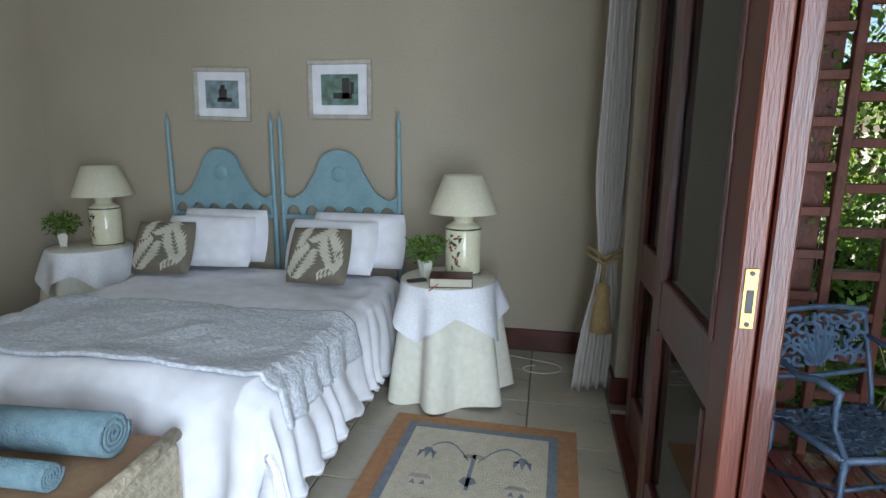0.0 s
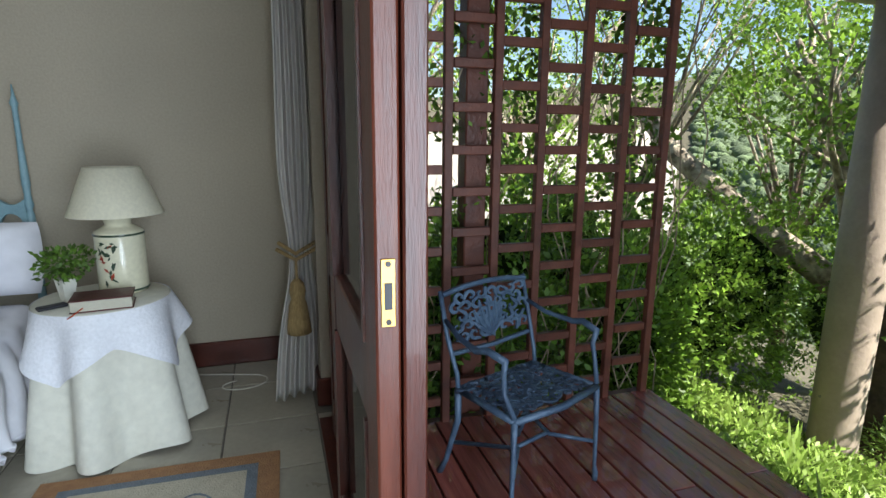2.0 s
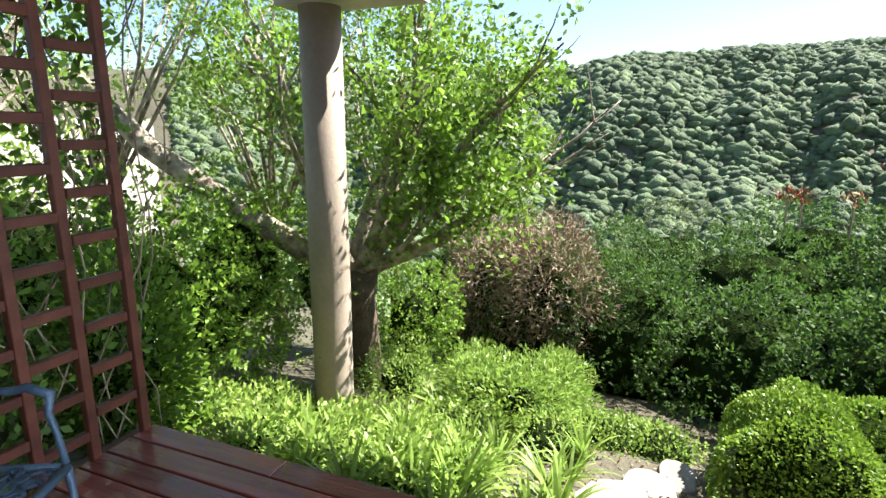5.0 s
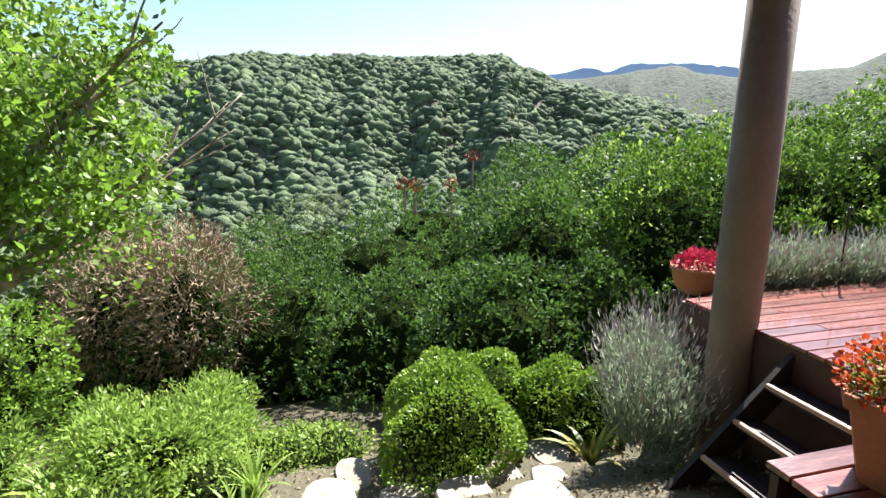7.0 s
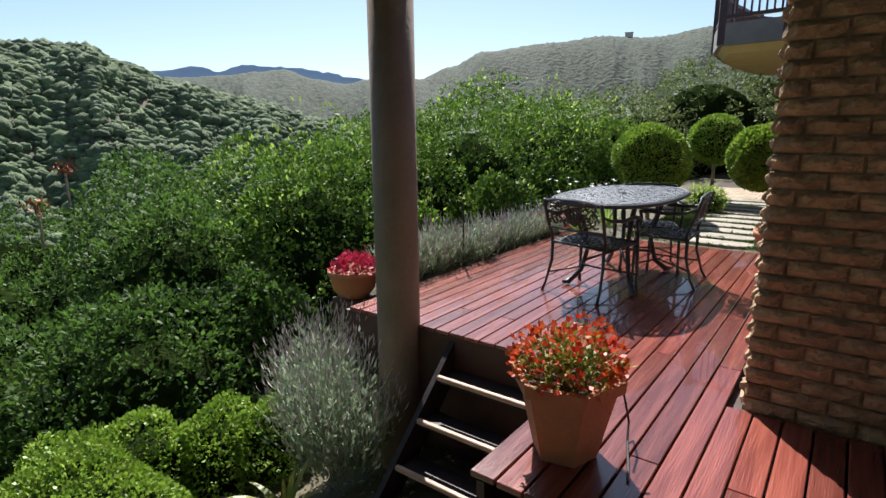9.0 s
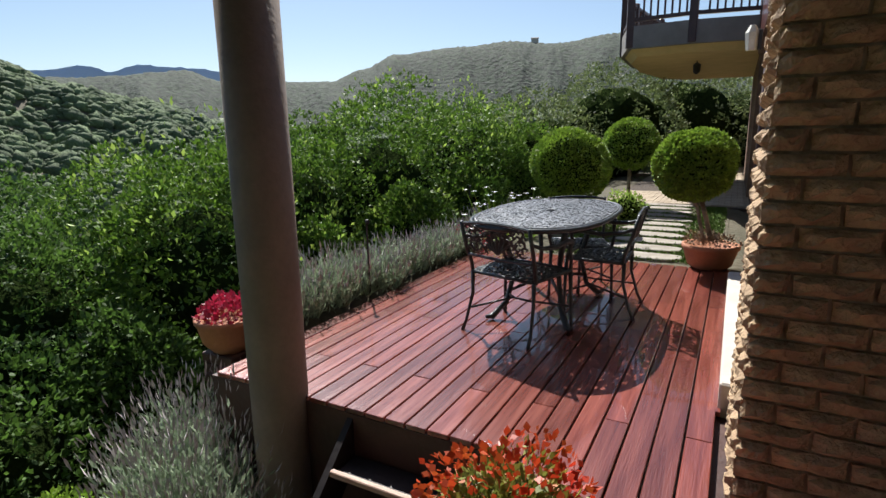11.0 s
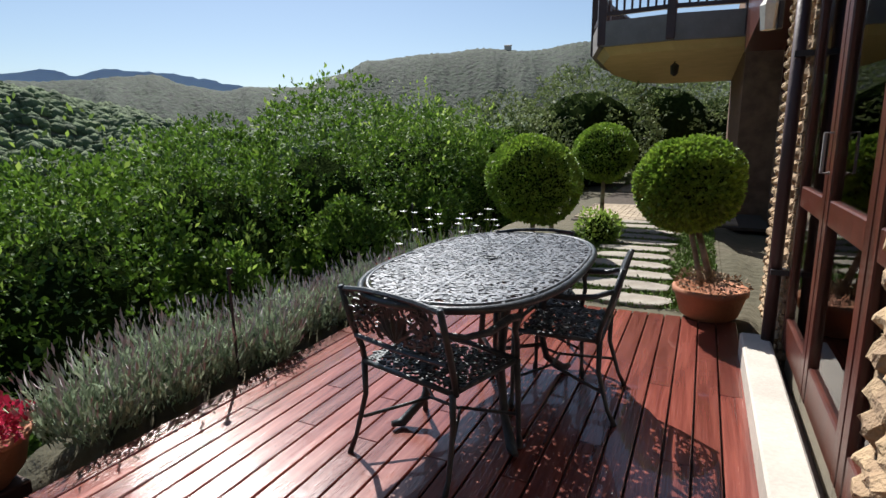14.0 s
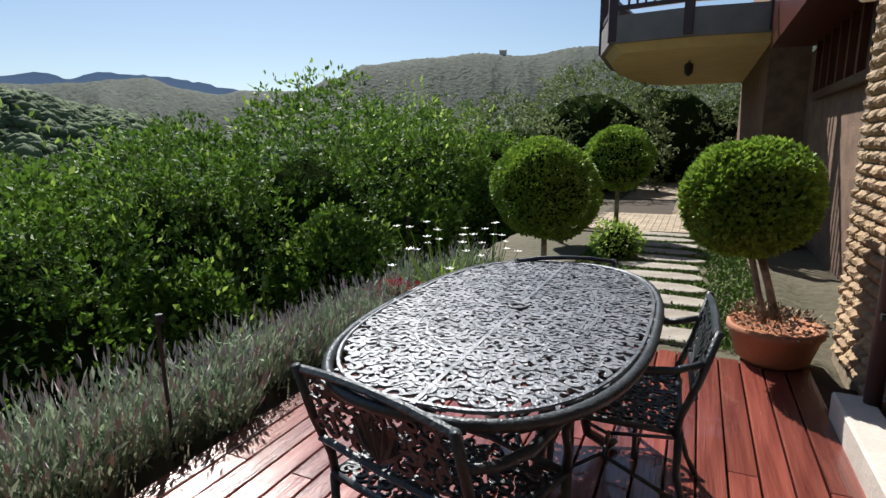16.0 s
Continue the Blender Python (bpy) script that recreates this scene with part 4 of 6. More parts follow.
# woven rug
rug = thing("rug", (-0.26, 1.55, 0.0), "cream woven rug with tan and grey-blue borders and flower motifs", "rug", rz=-1.5)
RW, RL = 0.84, 1.55
Build().box((0, 0, 0.004), (RW, RL, 0.008)).done("border", RUGTAN, rug)
Build().box((0, 0, 0.0055), (RW - 0.16, RL - 0.14, 0.008)).done("inner_border", RUGBLUE, rug)
Build().box((0, 0, 0.007), (RW - 0.24, RL - 0.22, 0.008)).done("field", RUGCREAM, rug)
mot, mot2 = Build(), Build()


def blot(b, x, y, pts):
    b.add([(x + px, y + py, 0.0118) for px, py in pts], [tuple(range(len(pts)))])


for yy in (0.44, 0.05, -0.34):
    for s in (-1, 1):
        tr = [(s * (0.02 + 0.17 * k / 8), yy + 0.12 * math.sin(k / 8 * 2.4) , 0) for k in range(9)]
        for (x0, y0, _), (x1, y1, _) in zip(tr, tr[1:]):
            blot(mot, 0, 0, [(x0, y0 - 0.006), (x1, y1 - 0.006), (x1, y1 + 0.006), (x0, y0 + 0.006)][:: 1 if s > 0 else -1])
        for k in (-1, 0, 1):
            blot(mot, s * 0.20, yy + 0.03, [(k * 0.025 - 0.012, 0.01 * abs(k)), (k * 0.025 + 0.012, 0.01 * abs(k)), (k * 0.035, -0.05)][::-1])
        blot(mot, s * 0.20, yy + 0.03, [(-0.03, 0), (0.03, 0), (0.012, 0.035), (-0.012, 0.035)])
        blot(mot2, s * 0.19, yy - 0.15, [(-0.05, 0), (0.05, 0), (0.03, 0.025), (-0.03, 0.025)])
        for k in (-1, 1):
            blot(mot, s * 0.19 + k * 0.02, yy - 0.19, [(-0.012, 0), (0.012, 0), (0.0, 0.03)])
    blot(mot, 0, yy - 0.05, [(-0.008, -0.14), (0.008, -0.14), (0.008, 0.1), (-0.008, 0.1)])
    blot(mot, 0, yy - 0.14, [(-0.035, 0), (0, -0.03), (0.035, 0), (0.02, 0.03), (-0.02, 0.03)])
    blot(mot2, 0, yy + 0.02, [(-0.05, 0), (0.05, 0), (0.035, 0.03), (-0.035, 0.03)])
mot.done("woven_motif", RUGBLUE, rug, kind="stuff")
mot2.done("dusty_motif", RUGPINK, rug, kind="stuff")
b = Build()
for i in range(60):
    x = -RW / 2 + 0.007 + i * RW / 60.5
    b.add([(x, RL / 2 - 0.003, 0.004), (x + 0.007, RL / 2 - 0.003, 0.004), (x + 0.005, RL / 2 + 0.022, 0.003)], [(0, 1, 2)])
b.done("fringe", RUGCREAM, rug, kind="stuff")

# bench with towels at the foot of the bed
t = thing("wicker_bench", (-1.63, 1.12, 0), "pale wicker bench with tan top at the bed's foot", "bench", rz=4)
Build().box((0, 0, 0.20), (1.1, 0.42, 0.36), bevel=0.02).done("woven_body", WICKER, t)
Build().box((0, 0, 0.392), (1.04, 0.36, 0.02), bevel=0.006).done("bench_top", BENCHTOP, t)
for s in (-1, 1):
    Build().tube([(s * 0.54, -0.2, 0.40), (s * 0.54, 0.2, 0.40)], 0.022, 8).done("end_rim", WICKER, t, smooth=True)


def rolled(at, r, L, rz, label):
    t = thing("rolled_towel", at, label, "towel", "towels on the bench", rz)
    pts = [(r * (0.12 + 0.88 * k / 70) * math.cos(k * 0.36), r * (0.12 + 0.88 * k / 70) * math.sin(k * 0.36)) for k in range(71)]
    b = Build()
    for x in (-L / 2, L / 2):
        b.v += [(x, p, r + q) for p, q in pts]
    n = len(pts)
    b.f = [(i, i + 1, n + i + 1, n + i) for i in range(n - 1)]
    o = b.done("roll", TOWEL, t, smooth=True)
    o.modifiers.new("thickness", "SOLIDIFY").thickness = r * 0.24


rolled((-1.40, 1.19, 0.405), 0.072, 0.44, 4, "large rolled aqua towel on the bench")
rolled((-1.42, 1.03, 0.405), 0.042, 0.40, 2, "small rolled aqua towel beside the large one")


# ---- deck furniture ----
def lacework(b, inside, x0, x1, y0, y1, step, r, m=None, seed=1, cross=0.006):
    """Cast scrollwork: curled bars on a staggered grid, kept where inside(x, y) holds."""
    g = random.Random(seed)
    j = 0
    y = y0
    while y <= y1:
        x = x0 + (step / 2 if j % 2 else 0)
        while x <= x1:
            if inside(x, y):
                a = g.uniform(0, 6.28)
                s = g.choice((-1, 1))
                pts = [(x + r * (1 - 0.6 * k / 9) * math.cos(a + s * k * 0.55), y + r * (1 - 0.6 * k / 9) * math.sin(a + s * k * 0.55), 0) for k in range(10)]
                pts.insert(0, (x + r * 1.5 * math.cos(a - s * 0.5), y + r * 1.5 * math.sin(a - s * 0.5), 0))
                V, F = [], []
                for i, p in enumerate(pts):
                    q0, q1 = Vector(pts[max(i - 1, 0)]), Vector(pts[min(i + 1, len(pts) - 1)])
                    d = (q1 - q0).normalized()
                    w = cross * (1.1 if 0 < i < 7 else 0.6)
                    V += [Vector(p) + Vector((-d.y, d.x, 0)) * w + Vector((0, 0, 0.004)), Vector(p) - Vector((-d.y, d.x, 0)) * w + Vector((0, 0, 0.004)),
                          Vector(p) + Vector((-d.y, d.x, 0)) * w - Vector((0, 0, 0.004)), Vector(p) - Vector((-d.y, d.x, 0)) * w - Vector((0, 0, 0.004))]
                for i in range(len(pts) - 1):
                    k = 4 * i
                    F += [(k, k + 4, k + 5, k + 1), (k + 2, k + 3, k + 7, k + 6), (k, k + 2, k + 6, k + 4), (k + 1, k + 5, k + 7, k + 3)]
                b.add(V, F, m)
            x += step
        y += step * 0.87
        j += 1
    return b


def metal_chair(at, rz, mat, label, group, wide=1.0, H=0.41, d=0.20, back=0.88, slim=1.0):
    """A cast chair that faces its own -y."""
    t = thing("patio_chair", at, label, "chair", group, rz)
    w = 0.205 * wide
    b = Build()
    for s in (-1, 1):
        b.tube([(s * w, -d, H), (s * w * 0.92, d, H - 0.01)], 0.012, 6)
    b.tube([(-w, -d, H), (0, -d - 0.025, H), (w, -d, H)], 0.013, 6).tube([(-w * 0.92, d, H - 0.01), (w * 0.92, d, H - 0.01)], 0.012, 6)
    b.done("seat_frame", mat, t, smooth=True)
    sb = lacework(Build(), lambda x, y: abs(x) < w - 0.02 and abs(y) < d - 0.015, -w, w, -d, d, 0.046, 0.021, Matrix.Translation((0, 0, H)), 4, 0.0055)
    lacework(sb, lambda x, y: abs(x) < w - 0.02 and abs(y) < d - 0.02, -w + 0.02, w, -d + 0.01, d, 0.052, 0.024, Matrix.Translation((0, 0, H - 0.003)), 9, 0.0045)
    sb.done("seat", mat, t, "openwork cast seat", kind="stuff")
    lean = Matrix.Translation((0, d + 0.01, H)) @ Matrix.Rotation(radians(78), 4, "X") @ Matrix.Diagonal((1, back, 1, 1))
    bk = lacework(Build(), lambda x, y: abs(x) < w - 0.03 and 0.18 < y < 0.40, -w, w, 0.17, 0.42, 0.052, 0.025, lean, 5, 0.007)
    for a in range(7):
        an = math.pi * a / 6
        bk.tube([(0, 0.19, 0), (0.055 * math.cos(an), 0.24 + 0.03 * math.sin(an), 0), (0.085 * math.cos(an), 0.27 + 0.11 * math.sin(an), 0)], [0.012, 0.014, 0.004], 5, lean)
    bk.tube([(-w * 0.94, 0.15, 0), (0, 0.14, 0), (w * 0.94, 0.15, 0)], 0.012, 6, lean).tube([(-w, 0.425, 0), (-w * 0.5, 0.445, 0), (0, 0.45, 0), (w * 0.5, 0.445, 0), (w, 0.425, 0)], 0.013, 6, lean)
    bk.done("backrest", mat, t, "cast scrollwork back")
    for s in (-1, 1):
        Build().tube([(s * (w + 0.0) * 0.95, d - 0.01, H - 0.02), (s * w * 0.95, d + 0.0, H + 0.05), (s * w, d + 0.045, H + 0.18), (s * w, d + 0.09, H + 0.432 * back)], 0.013 * slim, 6).done("back_post", mat, t, smooth=True)
        Build().tube([(s * w, -d, H), (s * (w + 0.005), -d - 0.005, 0.25), (s * (w + 0.01), -d - 0.008, 0.06), (s * (w + 0.012), -d - 0.012, 0.03), (s * (w + 0.012), -d - 0.012, 0)], [q * slim for q in (0.016, 0.013, 0.010, 0.016, 0.014)], 8).done("leg", mat, t, smooth=True)
        Build().tube([(s * w * 0.92, d, H - 0.01), (s * w * 0.92, d + 0.0, 0.25), (s * w * 0.98, d + 0.05, 0.07), (s * w, d + 0.085, 0)], [0.014, 0.012, 0.010, 0.013], 8).done("leg", mat, t, smooth=True)
        Build().tube([(s * w, d + 0.055, H + 0.24), (s * (w + 0.015), d - 0.03, H + 0.21), (s * (w + 0.035), d - 0.15, H + 0.20), (s * (w + 0.03), -d + 0.10, H + 0.215), (s * (w + 0.02), -d + 0.03, H + 0.20), (s * (w + 0.015), -d + 0.04, H + 0.15), (s * (w + 0.02), -d + 0.03, H + 0.09), (s * w, -d + 0.0, H + 0.01)], [q * slim for q in (0.012, 0.013, 0.016, 0.018, 0.020, 0.013, 0.012, 0.013)], 8).done("arm", mat, t, smooth=True)
    st = Build()
    for s in (-1, 1):
        st.tube([(s * w, -d, 0.16), (s * 0.08, -0.05, 0.19), (s * w * 0.92, d + 0.02, 0.15)], 0.008, 6)
    st.tube([(-0.09, -0.04, 0.19), (0.09, -0.04, 0.19)], 0.008, 6)
    st.done("stretcher", mat, t, smooth=True)
    return t


# on the porch, in front of the trellis
metal_chair((1.045, 1.855, 0), 20.5, IRONBLUE, "blue-grey cast metal armchair on the porch deck by the trellis", "porch chair", 1.03, 0.38, 0.15, 0.79, 0.72)
metal_chair((2.90, -3.87, 0), -15, IRON, "shade-dark cast metal armchair pushed to the table's house end", "chairs round the table", 1.3, 0.41, 0.20, 0.79)
metal_chair((2.52, -4.58, 0), 92, IRON, "shade-dark cast metal armchair at the long side of the oval table", "chairs round the table", 1.15, 0.41, 0.20, 0.80)
metal_chair((2.78, -4.95, 0), 200, IRON, "shade-dark cast metal armchair at the far end of the oval table", "chairs round the table", 1.15, 0.41, 0.20, 0.80)

table = thing("patio_table", (2.86, -4.40, 0), "oval cast metal table with openwork scroll top on the deck", "table")
A, Bh = 0.46, 0.82


def oval(k, n=64, p=2.6, z=0.0):
    out = []
    for i in range(n + 1):
        a = 2 * math.pi * i / n
        c, s = math.cos(a), math.sin(a)
        out.append((A * k * math.copysign(abs(c) ** (2 / p), c), Bh * k * math.copysign(abs(s) ** (2 / p), s), z))
    return out


def in_oval(x, y, k):
    return abs(x / (A * k)) ** 2.6 + abs(y / (Bh * k)) ** 2.6 < 1


TZ = 0.74
Build().tube(oval(1.0, z=TZ - 0.012), 0.016, 8).done("rim", IRON, table, smooth=True)
b = Build()
for k, r in ((0.955, 0.007), (0.60, 0.005), (0.54, 0.005), (0.30, 0.004)):
    b.tube(oval(k, z=TZ), r, 5)
for x0, x1 in ((-0.006, 0.006),):
    b.span((-0.007, -Bh * 0.97, TZ - 0.005), (0.007, Bh * 0.97, TZ + 0.005))
for i in range(-1, 2):
    b.span((-A * 0.95, i * 0.27 - 0.005, TZ - 0.005), (A * 0.95, i * 0.27 + 0.005, TZ + 0.003))
for i in range(72):
    p, q = oval(0.555, 72)[i], oval(0.59, 72)[i]
    b.tube([(p[0], p[1], TZ), (q[0], q[1], TZ)], 0.005, 4)
m = Matrix.Translation((0, 0, TZ))
lacework(b, lambda x, y: in_oval(x, y, 0.93), -A, A, -Bh, Bh, 0.052, 0.022, m, 11, 0.0075)
lacework(b, lambda x, y: in_oval(x, y, 0.93), -A + 0.02, A, -Bh + 0.02, Bh, 0.056, 0.026, Matrix.Translation((0, 0, TZ - 0.002)), 12, 0.006)
lacework(b, lambda x, y: in_oval(x, y, 0.93), -A + 0.01, A, -Bh + 0.04, Bh, 0.064, 0.028, Matrix.Translation((0, 0, TZ - 0.004)), 15, 0.007)
b.done("openwork_top", IRONTOP, table, "openwork grey metal top")
ring = [(0.03 * math.cos(a / 12 * 6.2832), 0.03 * math.sin(a / 12 * 6.2832), TZ + 0.004) for a in range(13)]
Build().tube(ring, 0.008, 6).done("centre_ring", IRON, table)
for sx in (-1, 1):
    for sy in (-1, 1):
        Build().tube([(sx * 0.24, sy * 0.42, TZ - 0.02), (sx * 0.20, sy * 0.38, 0.55), (sx * 0.16, sy * 0.30, 0.35), (sx * 0.20, sy * 0.36, 0.12), (sx * 0.27, sy * 0.46, 0.025), (sx * 0.30, sy * 0.50, 0.03)], [0.02, 0.022, 0.018, 0.02, 0.024, 0.014], 8).done("leg", IRON, table, smooth=True)
Build().tube([(-0.18, -0.33, 0.2), (0, 0, 0.26), (0.18, 0.33, 0.2)], 0.012, 6).tube([(0.18, -0.33, 0.2), (0, 0, 0.26), (-0.18, 0.33, 0.2)], 0.012, 6).done("stretcher", IRON, table, smooth=True)

# ---- trellis ----
TY = 2.36
trellis = thing("trellis", (1.3, TY, 0), "red-brown timber trellis with staggered rungs at the end of the porch", "trellis")
VX = [0.68, 0.90, 1.115, 1.32, 1.53, 1.735, 1.96]
up_first = rung = None
for x in VX:
    if up_first is None:
        up_first = Build().box((0, 0, 1.2), (0.036, 0.036, 2.5), bevel=0.003).done("upright", TRELLIS, trellis)
        o = up_first
    else:
        o = new("upright", up_first.data)
        o.parent = trellis
    o.location = (x - 1.3, 0, 0)
for i, (a, c) in enumerate(zip(VX, VX[1:])):
    z = 0.10 + (0.08 if i % 2 else 0)
    while z < 2.4:
        if rung is None:
            rung = Build().box((0, 0, 0), (0.172, 0.03, 0.038), bevel=0.003).done("rung", TRELLIS, trellis)
            o = rung
        else:
            o = new("rung", rung.data)
            o.parent = trellis
        o.location = ((a + c) / 2 - 1.3, 0.0, z)
        z += 0.172
structure("trellis_post", Build().span((1.00, 2.42, -0.3), (1.10, 2.52, 2.5), 0.006), TRELLIS, "thick timber post behind the trellis")
t = thing("timber_post", (0.72, 2.46, -0.1), "broad timber board behind the trellis", "post")
Build().box((0, 0, 1.3), (0.12, 0.04, 2.6), bevel=0.004).done("board", TRELLIS, t)


def vine(name, x0, x1, y, z0, z1, n, mat, label, seed, stems=8):
    t = thing(name, ((x0 + x1) / 2, y, z0), label, "climber")
    g = np.random.default_rng(seed)
    P = g.uniform((-(x1 - x0) / 2, -0.12, 0), ((x1 - x0) / 2, 0.16, z1 - z0), (n, 3))
    keep = np.array([noise.noise(Vector((p[0] * 3 + seed, p[1], p[2] * 3))) > -0.16 + 0.1 * p[2] / (z1 - z0) for p in P])
    leaves("foliage", P[keep], 0.048, mat, t, ratio=0.55)
    b = Build()
    rr = random.Random(seed)
    for i in range(stems):
        x = rr.uniform(-(x1 - x0) / 2, (x1 - x0) / 2)
        pts = []
        for k in range(14):
            pts.append((x + 0.12 * math.sin(k * 0.9 + i) + 0.05 * i * k / 14, 0.05 * math.sin(k * 1.3 + i * 2), (z1 - z0) * k / 13))
        b.tube(pts, 0.0035, 4)
    b.done("stem_tangle", TWIG, t, kind="stuff")


vine("climbing_vine", 0.7, 2.1, 2.50, -0.1, 2.5, 6500, LEAF, "leafy climber growing over the trellis", 5, 14)

# ---- pots ----


def pot_hex(at, r, h, label, rz=0, plants=True):
    t = thing("terracotta_pot", at, label, "flower pot", rz=rz)
    Build().lathe([(r * 0.60, 0), (r * 0.92, h * 0.86), (r * 1.04, h * 0.86), (r * 1.06, h), (r * 0.92, h), (r * 0.88, h * 0.9)], seg=6).done("pot", TERRA, t)
    Build().lathe([(r * 0.3, h * 0.86), (r * 0.87, h * 0.91)], seg=6).done("soil", SOIL, t)
    return t


pot = pot_hex((2.12, -1.66, 0), 0.215, 0.34, "six-sided terracotta pot of red and orange flowers on the deck", 12)
P, d = blob_points(1500, (0.19, 0.19, 0.13), 6, 3, 0.9, -0.4)
leaves("flower_foliage", P + [0, 0, 0.36], 0.032, YELLOWLEAF, pot, out=d, up=0.3)
P, d = blob_points(1000, (0.21, 0.21, 0.17), 6, 3, 0.35, -0.3)
leaves("blossom", P + [0, 0, 0.36], 0.026, REDFLOWER, pot, out=d, ratio=0.8, up=0.3)
t = thing("hose", (0, 0, 0), "thin black irrigation hose beside the pot", "hose")
Build().tube([(2.02, -1.88, 0.30), (1.98, -1.92, 0.2), (1.95, -1.93, 0.06), (1.93, -1.86, 0.006), (1.88, -1.72, 0.006), (1.84, -1.60, 0.006)], 0.005, 6).done("hose_line", BLACK, t)

# backlit brick pillar built of dark beams, its shade put into the colour
pil = thing("dark_pedestal", (PILLAR[0], PILLAR[1], -1.02), "short dark pedestal under a terracotta flower bowl, shade put in colour", "pedestal")
for i in range(12):
    Build().box((0.0, 0.0, 0.037 + 0.075 * i), (0.27 + 0.01 * (i % 2), 0.27, 0.068), rz=0.8 * (i % 3), bevel=0.006).done("beam", DECKEDGE, pil)
t = thing("terracotta_bowl", (PILLAR[0], PILLAR[1], -0.12), "round terracotta bowl of crimson flowers on the dark pedestal", "flower pot", scale=1.2)
Build().lathe([(0.10, 0), (0.15, 0.06), (0.175, 0.17), (0.185, 0.175), (0.185, 0.20), (0.165, 0.20), (0.15, 0.15)], seg=28).done("bowl", TERRA, t, smooth=True)
P, d = blob_points(1000, (0.17, 0.17, 0.10), 5, 8, 0.6, -0.2)
leaves("blossom", P + [0, 0, 0.21], 0.035, PINKFLOWER, t, out=d, ratio=0.7, up=0.4)


def ball_tree(at, r, hz, label, seed, pot=False, n=5200, stem=0.03):
    """A clipped ball on a bare stem; hz: the height of the ball's middle."""
    t = thing("ball_topiary", at, label, "topiary", "clipped ball trees")
    P, d = blob_points(int(n * 1.9), (r, r, r * 0.95), 7, seed, 0.07, rough=0.06)
    P *= 0.94 + 0.06
    off = 0.20 if pot else 0
    leaves("crown", P + [off, 0, hz], 0.036, LEAFBOX, t, out=d, ratio=0.65, up=0.35)
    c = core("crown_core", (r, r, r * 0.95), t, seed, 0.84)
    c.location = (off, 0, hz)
    z0 = 0.28 if pot else 0
    Build().tube([(0, 0, z0), (off * 0.3, 0.01, hz * 0.5), (off * 0.7, 0, hz - r * 0.7)], [stem * 1.2, stem, stem], 10).done("trunk", BARK, t, smooth=True)
    return t


bt = ball_tree((1.83, -6.28, -0.02), 0.35, 1.0, "clipped ball tree on twin bare stems in a terracotta bowl", 1, True, 9000, 0.022)
Build().tube([(0.06, 0.03, 0.25), (0.12, 0.0, 0.5), (0.18, 0, 0.74)], 0.018, 8).done("trunk", BARK, bt, smooth=True)
Build().lathe([(0.14, 0), (0.20, 0.05), (0.245, 0.2), (0.26, 0.21), (0.26, 0.25), (0.235, 0.25), (0.20, 0.2)], seg=32).done("bowl", TERRA, bt, "wide terracotta bowl", True)
P, d = blob_points(1400, (0.24, 0.24, 0.12), 6, 4, 0.8, -0.1)
leaves("underplanting", P + [0, 0, 0.26], 0.03, TWIG, bt, out=d, up=0.5)
ball_tree((3.72, -8.1, -0.3), 0.52, 1.15, "large clipped ball bush beyond the terrace table", 2, False, 9000)
ball_tree((3.95, -9.9, -0.05), 0.36, 0.80, "smaller clipped ball bush beside the garden path", 3, False, 4500)
ball_tree((3.30, -10.4, -0.03), 0.44, 1.13, "clipped ball tree on one thin bare stem beside the path", 4, False, 5000)
shrub("round_shrub", (3.1, -9.1, 0.16), (0.28, 0.28, 0.25), LEAFLIME, 1400, 0.05, "small rounded light green shrub beside the garden path", 6)

# garden lights on rods
for x, y, h in ((4.28, -4.05, 0.62), (4.9, -7.3, 0.6)):
    t = thing("garden_spike", (x, y, -0.02), "thin dark metal stake standing in the lavender bed", "stake")
    Build().tube([(0, 0, 0), (0.0, 0.01, h)], 0.008, 6).lathe([(0.008, h), (0.02, h + 0.01), (0.015, h + 0.04)], seg=8).done("stake_rod", BLACK, t)


def lavender(at, r, h, n, seed, label="silver-green lavender clump with dried flower spikes"):
    t = thing("lavender", at, label, "shrub", "lavender bushes")
    g = np.random.default_rng(seed)
    rad = np.sqrt(g.uniform(0, 1, n)) * r
    an = g.uniform(0, 2 * math.pi, n)
    P = np.stack([rad * np.cos(an), rad * np.sin(an), np.zeros(n)], 1)
    tall = h * (1 - 0.45 * (rad / r) ** 2) * g.uniform(0.55, 1.1, n)
    lean = P / r * 0.45 + g.normal(0, 0.12, (n, 3))
    lean[:, 2] = 1
    k = 7
    Q = np.concatenate([P * 0.6 + lean * (tall * f)[:, None] + g.normal(0, 0.012, (n, 3)) for f in np.linspace(0.25, 0.85, k)])
    D = np.tile(lean, (k, 1))
    leaves("foliage", Q, 0.06, LEAFGREY, t, out=D * 1.5, ratio=0.22, up=0.6)
    T = P * 0.6 + lean * tall[:, None]
    leaves("seed_head", T, 0.07, LAVTIP, t, out=lean * 3, ratio=0.16, up=1.5)
    return t


g = random.Random(5)
i = 0
y = -3.36
while y > -6.3:
    lavender((4.46 + g.uniform(-0.04, 0.06), y, -0.06), 0.30, 0.40 + g.uniform(-0.06, 0.06), 300, 20 + i)
    y -= 0.33
    i += 1
for j, (x, y, z) in enumerate(((3.85, -1.95, -1.0), (4.15, -2.15, -1.0), (4.45, -2.45, -1.05))):
    lavender((x, y, z), 0.27, 0.95, 800, 50 + j, "tall silver-green lavender below the deck steps")
for j, (x, y) in enumerate(((4.6, -6.9), (4.4, -7.6))):
    lavender((x, y, -0.15), 0.3, 0.5, 260, 70 + j, "grey-green grassy clump beyond the lavender row")


